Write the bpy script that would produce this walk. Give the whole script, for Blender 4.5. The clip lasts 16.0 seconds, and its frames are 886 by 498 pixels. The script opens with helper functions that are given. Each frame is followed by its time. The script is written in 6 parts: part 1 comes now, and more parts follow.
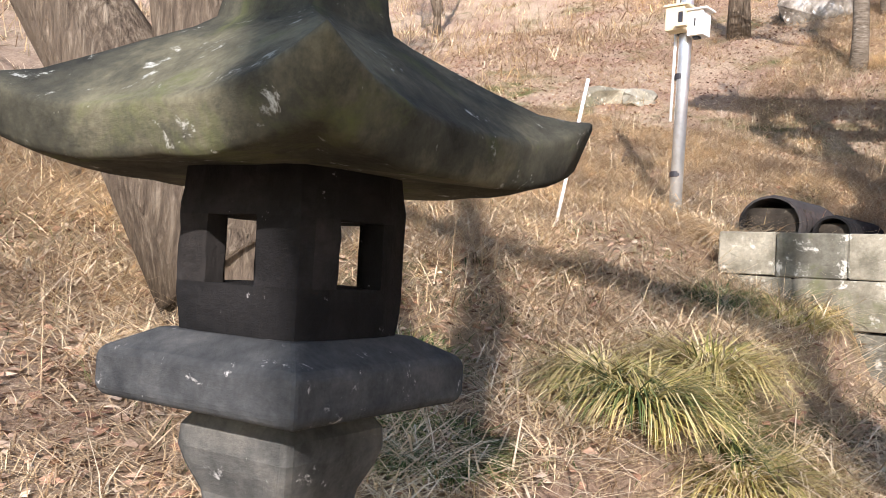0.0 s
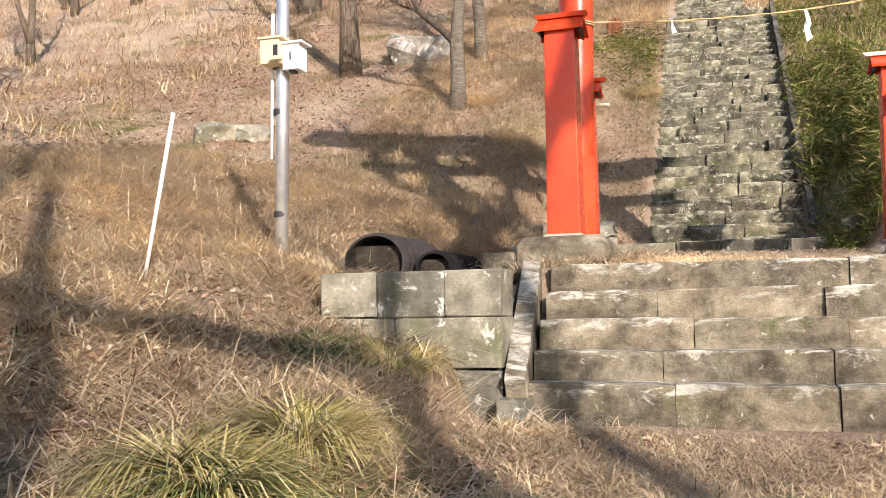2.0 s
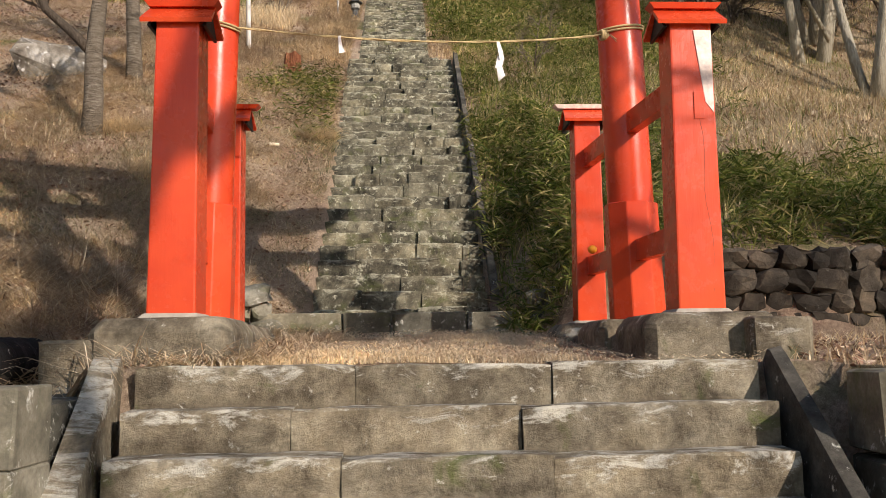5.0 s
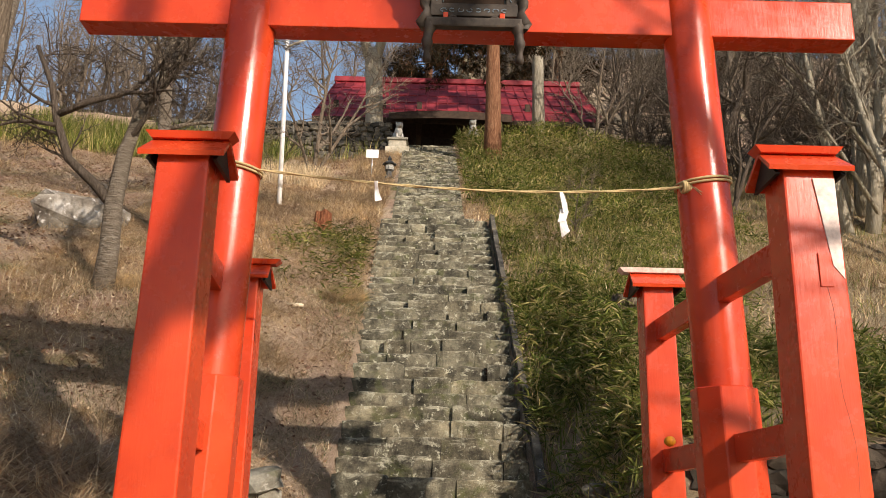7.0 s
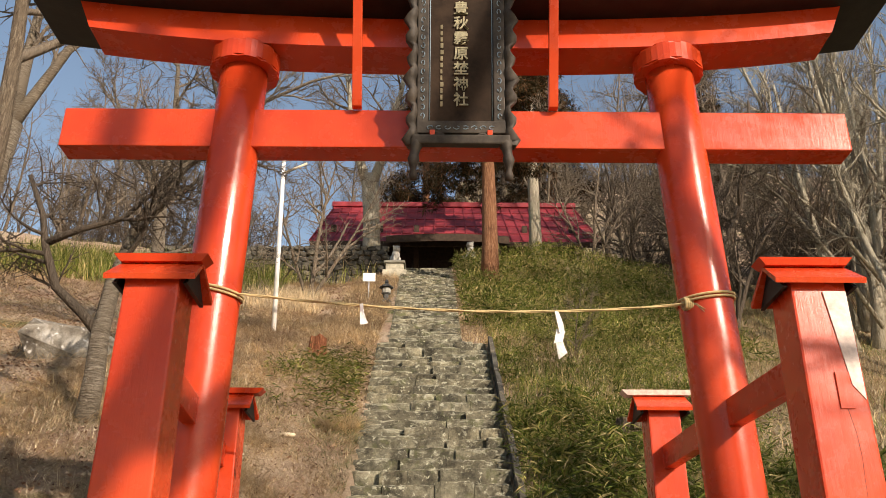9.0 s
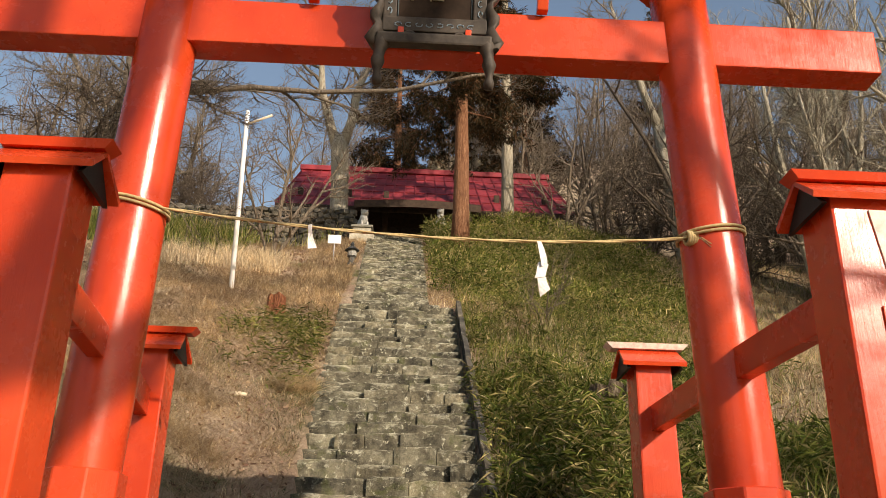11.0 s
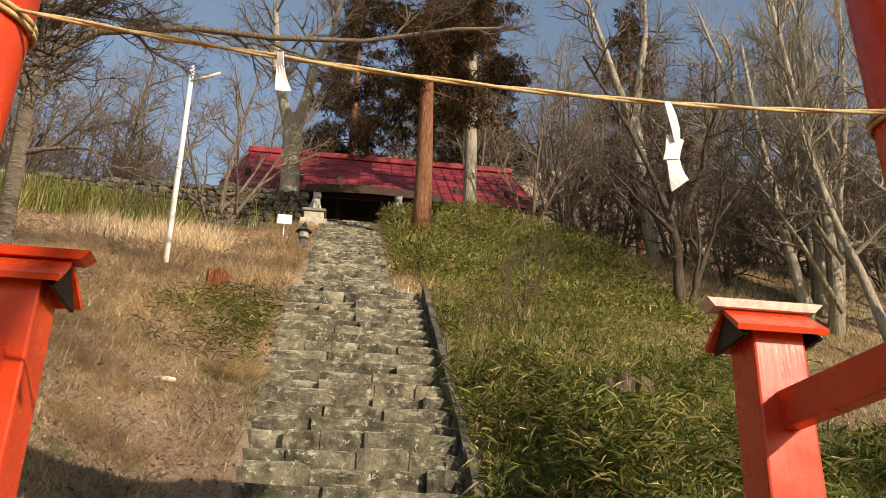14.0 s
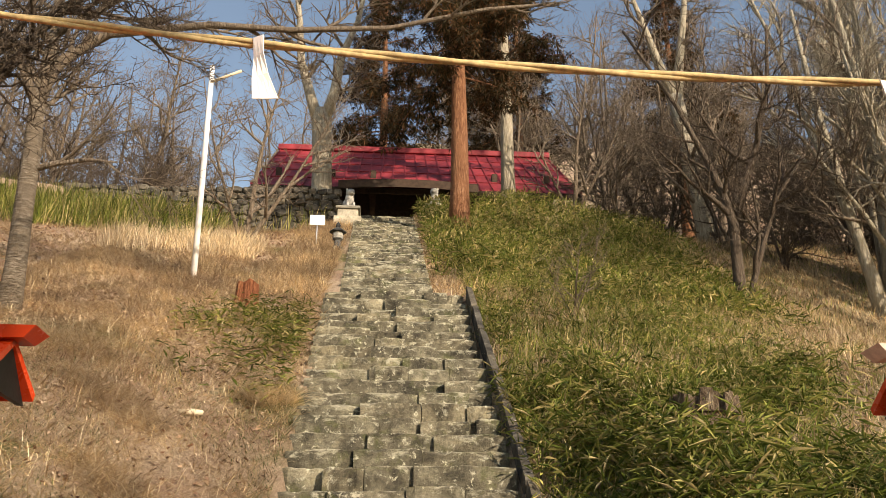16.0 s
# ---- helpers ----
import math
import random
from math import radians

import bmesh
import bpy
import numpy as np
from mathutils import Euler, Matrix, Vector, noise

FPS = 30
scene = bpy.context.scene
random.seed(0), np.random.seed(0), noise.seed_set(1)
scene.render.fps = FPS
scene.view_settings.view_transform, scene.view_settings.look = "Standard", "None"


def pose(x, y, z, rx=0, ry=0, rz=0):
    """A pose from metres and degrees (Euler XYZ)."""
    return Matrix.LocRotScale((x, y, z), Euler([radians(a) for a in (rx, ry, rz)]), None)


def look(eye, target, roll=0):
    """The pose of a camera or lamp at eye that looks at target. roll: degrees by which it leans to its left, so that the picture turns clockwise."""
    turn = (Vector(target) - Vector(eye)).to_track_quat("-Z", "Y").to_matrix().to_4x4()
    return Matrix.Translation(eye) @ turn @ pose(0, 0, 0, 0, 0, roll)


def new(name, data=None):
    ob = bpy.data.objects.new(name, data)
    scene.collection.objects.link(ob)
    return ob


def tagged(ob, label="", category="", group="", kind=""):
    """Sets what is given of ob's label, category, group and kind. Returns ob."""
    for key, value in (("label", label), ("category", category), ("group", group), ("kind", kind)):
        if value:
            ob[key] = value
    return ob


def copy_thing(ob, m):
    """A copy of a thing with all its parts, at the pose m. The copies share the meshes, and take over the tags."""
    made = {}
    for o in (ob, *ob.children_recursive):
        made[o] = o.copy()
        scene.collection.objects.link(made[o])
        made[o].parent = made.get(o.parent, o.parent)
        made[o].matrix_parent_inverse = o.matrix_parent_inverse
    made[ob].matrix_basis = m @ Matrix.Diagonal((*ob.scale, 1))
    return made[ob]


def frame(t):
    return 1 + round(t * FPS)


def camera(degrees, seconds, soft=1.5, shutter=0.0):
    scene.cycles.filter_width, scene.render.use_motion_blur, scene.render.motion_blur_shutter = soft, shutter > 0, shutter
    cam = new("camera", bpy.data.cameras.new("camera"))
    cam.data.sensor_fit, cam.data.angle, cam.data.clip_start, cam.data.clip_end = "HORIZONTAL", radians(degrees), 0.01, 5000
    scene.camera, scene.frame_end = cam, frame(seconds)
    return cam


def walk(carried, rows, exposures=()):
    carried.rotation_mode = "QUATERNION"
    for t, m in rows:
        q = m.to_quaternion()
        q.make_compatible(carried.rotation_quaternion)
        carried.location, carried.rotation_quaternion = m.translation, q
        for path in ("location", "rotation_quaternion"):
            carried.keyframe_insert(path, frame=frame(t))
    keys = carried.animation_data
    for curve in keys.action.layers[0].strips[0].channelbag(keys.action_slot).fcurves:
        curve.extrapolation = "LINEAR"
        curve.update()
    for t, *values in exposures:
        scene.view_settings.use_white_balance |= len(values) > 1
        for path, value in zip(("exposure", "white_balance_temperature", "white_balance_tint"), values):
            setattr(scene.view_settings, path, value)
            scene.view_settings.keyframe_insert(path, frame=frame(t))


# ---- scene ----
cam = camera(52.9, 16.0, soft=0.6)
PATH = [
    (0, (-0.057, 0.848, 1.861), (-1.357, 2.368, 1.894), 3.2),
    (0.5, (-0.063, 0.979, 1.879), (-1.297, 2.552, 1.939), 2.5),
    (1, (-0.046, 1.130, 1.908), (-1.134, 2.806, 2.000), 1.2),
    (1.5, (-0.080, 1.337, 1.933), (-0.927, 3.144, 2.059), -0.4),
    (2, (-0.058, 1.463, 1.971), (-0.669, 3.363, 2.099), -1.0),
    (2.5, (-0.022, 1.789, 2.076), (-0.394, 3.750, 2.198), -1.7),
    (3, (-0.112, 2.135, 2.115), (-0.251, 4.126, 2.256), -2.0),
    (3.5, (-0.059, 2.504, 2.141), (-0.055, 4.497, 2.305), -2.2),
    (3.7, (0.013, 2.635, 2.163), (0.044, 4.627, 2.333), -2.3),
    (5.8, (-0.015, 4.044, 2.413), (0.051, 6.019, 2.724), 0.3),
    (6, (-0.022, 4.155, 2.429), (0.029, 6.124, 2.776), 0.5),
    (6.5, (-0.052, 4.413, 2.486), (-0.026, 6.36, 2.94), 1.0),
    (7, (-0.105, 4.585, 2.578), (-0.088, 6.5, 3.156), 1.2),
    (7.5, (-0.092, 4.635, 2.595), (-0.088, 6.507, 3.299), 1.1),
    (8, (-0.059, 4.717, 2.63), (-0.065, 6.549, 3.431), 0.9),
    (8.5, (-0.044, 4.786, 2.66), (-0.047, 6.6, 3.502), 0.6),
    (9, (-0.038, 4.839, 2.666), (-0.026, 6.656, 3.501), 0.2),
    (11.5, (0.005, 5.879, 2.751), (0.11, 7.716, 3.535), 1.8),
    (12, (-0.045, 6.099, 2.788), (0.086, 7.931, 3.579), 2.3),
    (12.5, (-0.088, 6.474, 2.801), (0.066, 8.295, 3.615), 2.8),
    (13, (-0.213, 6.835, 2.823), (-0.026, 8.643, 3.655), 3.0),
    (13.5, (-0.231, 7.199, 2.867), (-0.034, 9.001, 3.71), 2.9),
    (14, (-0.231, 7.510, 3.025), (-0.029, 9.332, 3.826), 1.9),
    (14.5, (-0.270, 7.759, 3.155), (-0.065, 9.605, 3.896), 1.2),
    (15, (-0.222, 7.936, 3.221), (-0.041, 9.797, 3.931), 0.6),
    (15.5, (-0.190, 8.135, 3.379), (-0.045, 9.992, 4.108), 0.4),
    (16, (-0.237, 8.314, 3.576), (-0.116, 10.155, 4.347), 0.1),
]
EXPOSURES = [(0, 0.97, 5920, 19), (1, 0.95, 5820, 19), (1.5, 0.95, 5920, 19), (2.5, 0.47, 6580, 17), (3.5, 0.19, 6480, 16), (6, 0.09, 6580, 17), (7, 0.14, 6780, 17), (9, 0.2, 7130, 16), (12.5, 0.1, 7330, 16), (14.5, 0.29, 7480, 16), (16, 0.41, 7580, 16)]
walk(cam, [(t, look(eye, target, roll)) for t, eye, target, roll in PATH], EXPOSURES)

# ---- daylight: low winter sun from the front right, clear sky ----
SUN_AZ, SUN_EL = math.radians(142), math.radians(24)
world = bpy.data.worlds.new("sky")
scene.world = world
world.use_nodes = True
wn = world.node_tree.nodes
sky = wn.new("ShaderNodeTexSky")
sky.sky_type, sky.sun_disc = 'NISHITA', False
sky.sun_elevation, sky.sun_rotation = SUN_EL, SUN_AZ
sky.air_density, sky.dust_density, sky.ozone_density = 1.35, 0.7, 1.6
world.node_tree.links.new(sky.outputs[0], wn["Background"].inputs[0])
wn["Background"].inputs[1].default_value = 0.138
sun = new("sun", bpy.data.lights.new("sun", 'SUN'))
sun.data.energy, sun.data.angle, sun.data.color = 5.0, radians(0.55), (1.0, 0.90, 0.77)
sun_way = Vector((-math.sin(SUN_AZ) * math.cos(SUN_EL), -math.cos(SUN_AZ) * math.cos(SUN_EL), -math.sin(SUN_EL)))
sun.matrix_world = Matrix.Translation((12, -14, 14)) @ sun_way.to_track_quat("-Z", "Y").to_matrix().to_4x4()


# ---- materials ----
def nodes_of(name, rough=0.8, spec=0.3):
    m = bpy.data.materials.new(name)
    m.use_nodes = True
    b = m.node_tree.nodes["Principled BSDF"]
    b.inputs["Roughness"].default_value = rough
    b.inputs["Specular IOR Level"].default_value = spec
    return m, m.node_tree, b


def nd(nt, kind, **kw):
    n = nt.nodes.new(kind)
    for k, v in kw.items():
        n.inputs[k].default_value = v
    return n


def noise_at(nt, scale, detail=6, rough=0.6, coords="Object", stretch=None, dist=0.0):
    if coords == "Place":
        out = nt.nodes.new("ShaderNodeNewGeometry").outputs["Position"]
    else:
        out = nt.nodes.new("ShaderNodeTexCoord").outputs[coords]
    if stretch:
        mp = nt.nodes.new("ShaderNodeMapping")
        mp.inputs["Scale"].default_value = stretch
        nt.links.new(out, mp.inputs[0])
        out = mp.outputs[0]
    n = nd(nt, "ShaderNodeTexNoise", Scale=scale, Detail=detail, Roughness=rough, Distortion=dist)
    nt.links.new(out, n.inputs["Vector"])
    return n.outputs["Fac"]


def ramp(nt, fac, stops, smooth=False):
    r = nt.nodes.new("ShaderNodeValToRGB")
    el = r.color_ramp.elements
    while len(el) < len(stops):
        el.new(0.5)
    for e, (p, c) in zip(el, stops):
        e.position = p
        e.color = (*c, 1) if len(c) == 3 else c
    if smooth:
        r.color_ramp.interpolation = 'EASE'
    nt.links.new(fac, r.inputs[0])
    return r.outputs[0]


def mix(nt, fac, a, b, mode='MIX'):
    m = nt.nodes.new("ShaderNodeMix")
    m.data_type, m.blend_type = 'RGBA', mode
    for sock, v in ((m.inputs[0], fac), (m.inputs[6], a), (m.inputs[7], b)):
        if hasattr(v, "is_output"):
            nt.links.new(v, sock)
        elif isinstance(v, (int, float)):
            sock.default_value = v
        else:
            sock.default_value = (*v, 1)
    return m.outputs[2]


def step_of(nt, fac, lo, hi):
    m = nt.nodes.new("ShaderNodeMapRange")
    m.inputs[1].default_value, m.inputs[2].default_value = lo, hi
    nt.links.new(fac, m.inputs[0])
    return m.outputs[0]


def bump(nt, b, fac, strength, dist=0.02):
    n = nd(nt, "ShaderNodeBump", Strength=strength, Distance=dist)
    nt.links.new(fac, n.inputs["Height"])
    nt.links.new(n.outputs[0], b.inputs["Normal"])


def paint(nt, b, col):
    nt.links.new(col, b.inputs["Base Color"])


def random_of(nt, kind="object"):
    if kind == "object":
        return nt.nodes.new("ShaderNodeObjectInfo").outputs["Random"]
    return nt.nodes.new("ShaderNodeNewGeometry").outputs["Random Per Island"]


def make_stone(name, dark, mid_c, light, lichen=0.3, lichen_col=(0.55, 0.55, 0.48), scale=1.0, moss=0.0, bumpy=0.6, vary=1.0, edge=0.0):
    m, nt, b = nodes_of(name, 0.9, 0.2)
    base = ramp(nt, noise_at(nt, 3.0 * scale, 9, 0.7, "Place"), [(0.36, dark), (0.5, mid_c), (0.64, light)])
    speck = nt.nodes.new("ShaderNodeMath")
    speck.operation, speck.inputs[1].default_value = 'MULTIPLY', 0.35
    nt.links.new(step_of(nt, noise_at(nt, 60 * scale, 4, 0.7, "Place"), 0.35, 0.7), speck.inputs[0])
    base = mix(nt, speck.outputs[0], base, dark)
    tint = ramp(nt, random_of(nt), [(0, tuple(1 - vary * (1 - q) for q in (0.55, 0.56, 0.55))), (0.5, (0.95, 0.95, 0.95)), (1, tuple(1 + vary * (q - 1) for q in (1.35, 1.28, 1.14)))])
    base = mix(nt, 1.0, base, tint, 'MULTIPLY')
    if moss:
        base = mix(nt, step_of(nt, noise_at(nt, 3.1 * scale, 7, 0.7, "Place", dist=0.6), 0.62 - moss * 0.2, 0.72), base, (0.10, 0.115, 0.04))
    spots = noise_at(nt, 13 * scale, 10, 0.72, "Place", dist=0.3)
    base = mix(nt, step_of(nt, spots, 0.66 - lichen * 0.16, 0.72 - lichen * 0.14), base, lichen_col)
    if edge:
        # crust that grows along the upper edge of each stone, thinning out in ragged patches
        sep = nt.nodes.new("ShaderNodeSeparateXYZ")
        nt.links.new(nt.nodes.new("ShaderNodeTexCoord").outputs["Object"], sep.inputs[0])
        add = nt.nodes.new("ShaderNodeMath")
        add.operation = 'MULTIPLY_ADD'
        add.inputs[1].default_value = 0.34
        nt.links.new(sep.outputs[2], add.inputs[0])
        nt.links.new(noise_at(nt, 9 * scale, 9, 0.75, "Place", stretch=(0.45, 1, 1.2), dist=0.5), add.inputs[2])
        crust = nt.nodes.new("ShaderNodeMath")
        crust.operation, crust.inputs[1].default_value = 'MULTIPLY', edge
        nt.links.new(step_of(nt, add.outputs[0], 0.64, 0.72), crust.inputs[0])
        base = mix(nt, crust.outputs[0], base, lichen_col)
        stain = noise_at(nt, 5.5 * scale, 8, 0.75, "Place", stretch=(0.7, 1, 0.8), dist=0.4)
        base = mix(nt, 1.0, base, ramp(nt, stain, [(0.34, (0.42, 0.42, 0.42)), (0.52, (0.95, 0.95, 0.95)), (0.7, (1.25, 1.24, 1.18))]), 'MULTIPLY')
    paint(nt, b, base)
    bump(nt, b, noise_at(nt, 26 * scale, 9, 0.75, "Place"), bumpy, 0.03)
    return m


def make_bark(name, a, c, e, scale=1.0, bands=False):
    m, nt, b = nodes_of(name, 0.92, 0.15)
    st = (1, 1, 5) if bands else (5, 5, 0.8)
    f = noise_at(nt, 6 * scale, 8, 0.7, stretch=st, dist=0.5)
    col = ramp(nt, f, [(0.3, a), (0.52, c), (0.72, e)])
    col = mix(nt, step_of(nt, noise_at(nt, 2.3, 5), 0.45, 0.7), col, c)
    paint(nt, b, col)
    bump(nt, b, f, 1.0, 0.09)
    return m


def make_blades(name, stops, rough=0.65, trans=0.25):
    m, nt, b = nodes_of(name, rough, 0.25)
    col = ramp(nt, random_of(nt, "island"), stops)
    patch = noise_at(nt, 0.9, 6, 0.7)
    col = mix(nt, 1.0, col, ramp(nt, patch, [(0.32, (0.50, 0.46, 0.46)), (0.5, (0.92, 0.90, 0.86)), (0.68, (1.3, 1.26, 1.12))]), 'MULTIPLY')
    clump = noise_at(nt, 5.0, 5, 0.7)
    col = mix(nt, 1.0, col, ramp(nt, clump, [(0.32, (0.62, 0.60, 0.60)), (0.66, (1.22, 1.2, 1.14))]), 'MULTIPLY')
    paint(nt, b, col)
    b.inputs["Subsurface Weight"].default_value = 0.0
    tr = nt.nodes.new("ShaderNodeBsdfTranslucent")
    nt.links.new(col, tr.inputs[0])
    ms = nd(nt, "ShaderNodeMixShader", Fac=trans)
    nt.links.new(b.outputs[0], ms.inputs[1])
    nt.links.new(tr.outputs[0], ms.inputs[2])
    nt.links.new(ms.outputs[0], nt.nodes["Material Output"].inputs[0])
    return m


def make_vermilion(name):
    m, nt, b = nodes_of(name, 0.3, 0.4)
    f = noise_at(nt, 1.7, 6, 0.6)
    col = ramp(nt, f, [(0.3, (0.50, 0.040, 0.012)), (0.55, (0.61, 0.064, 0.018)), (0.8, (0.67, 0.090, 0.028))])
    grain = noise_at(nt, 14, 6, 0.7, stretch=(4, 4, 0.35))
    col = mix(nt, step_of(nt, grain, 0.62, 1.25), col, (0.46, 0.03, 0.012))
    col = mix(nt, step_of(nt, noise_at(nt, 2.6, 9, 0.75, dist=0.4), 0.70, 0.76), col, (0.74, 0.26, 0.17))
    paint(nt, b, col)
    nt.links.new(ramp(nt, noise_at(nt, 5, 6, 0.7), [(0.3, (0.14, 0.14, 0.14)), (0.7, (0.36, 0.36, 0.36))]), b.inputs["Roughness"])
    bump(nt, b, grain, 0.12, 0.01)
    return m


def make_plain(name, col, rough=0.6, metal=0.0, spec=0.3, vary=0.25, scale=12.0):
    m, nt, b = nodes_of(name, rough, spec)
    b.inputs["Metallic"].default_value = metal
    lo = tuple(c * (1 - vary) for c in col)
    hi = tuple(min(1, c * (1 + vary)) for c in col)
    f = noise_at(nt, scale, 7, 0.65)
    paint(nt, b, ramp(nt, f, [(0.3, lo), (0.7, hi)]))
    bump(nt, b, f, 0.15, 0.01)
    return m


def make_ground():
    m, nt, b = nodes_of("grassy_earth", 0.95, 0.1)
    tc = nt.nodes.new("ShaderNodeTexCoord")
    sep = nt.nodes.new("ShaderNodeSeparateXYZ")
    nt.links.new(tc.outputs["Object"], sep.inputs[0])
    fine = noise_at(nt, 34, 9, 0.85)
    straw = ramp(nt, fine, [(0.3, (0.17, 0.125, 0.09)), (0.45, (0.38, 0.29, 0.205)), (0.58, (0.62, 0.49, 0.35)), (0.72, (0.84, 0.72, 0.54))])
    leaf = ramp(nt, noise_at(nt, 22, 6, 0.8, dist=1.0), [(0.32, (0.13, 0.08, 0.058)), (0.5, (0.34, 0.225, 0.16)), (0.66, (0.62, 0.46, 0.33))])
    col = mix(nt, step_of(nt, noise_at(nt, 0.75, 7, 0.65), 0.40, 0.62), straw, leaf)
    green = ramp(nt, fine, [(0.3, (0.07, 0.075, 0.028)), (0.55, (0.18, 0.18, 0.07)), (0.75, (0.40, 0.34, 0.17))])
    col = mix(nt, step_of(nt, noise_at(nt, 0.55, 6, 0.7), 0.54, 0.66), col, green)
    right_side = nt.nodes.new("ShaderNodeMapRange")
    right_side.inputs[1].default_value, right_side.inputs[2].default_value = 0.6, 1.6
    nt.links.new(sep.outputs[0], right_side.inputs[0])
    uphill = nt.nodes.new("ShaderNodeMapRange")
    uphill.inputs[1].default_value, uphill.inputs[2].default_value = 11.0, 12.5
    nt.links.new(sep.outputs[1], uphill.inputs[0])
    far_right = nt.nodes.new("ShaderNodeMapRange")
    far_right.inputs[1].default_value, far_right.inputs[2].default_value = 16.0, 10.0
    nt.links.new(sep.outputs[0], far_right.inputs[0])
    strip = nt.nodes.new("ShaderNodeMath")
    strip.operation = 'MULTIPLY'
    nt.links.new(far_right.outputs[0], strip.inputs[0])
    nt.links.new(right_side.outputs[0], strip.inputs[1])
    both = nt.nodes.new("ShaderNodeMath")
    both.operation = 'MULTIPLY'
    nt.links.new(strip.outputs[0], both.inputs[0])
    nt.links.new(uphill.outputs[0], both.inputs[1])
    part_of = nt.nodes.new("ShaderNodeMath")
    part_of.operation = 'MULTIPLY'
    part_of.inputs[1].default_value = 0.4
    nt.links.new(both.outputs[0], part_of.inputs[0])
    col = mix(nt, part_of.outputs[0], col, green)
    paint(nt, b, col)
    bump(nt, b, fine, 1.0, 0.05)
    return m


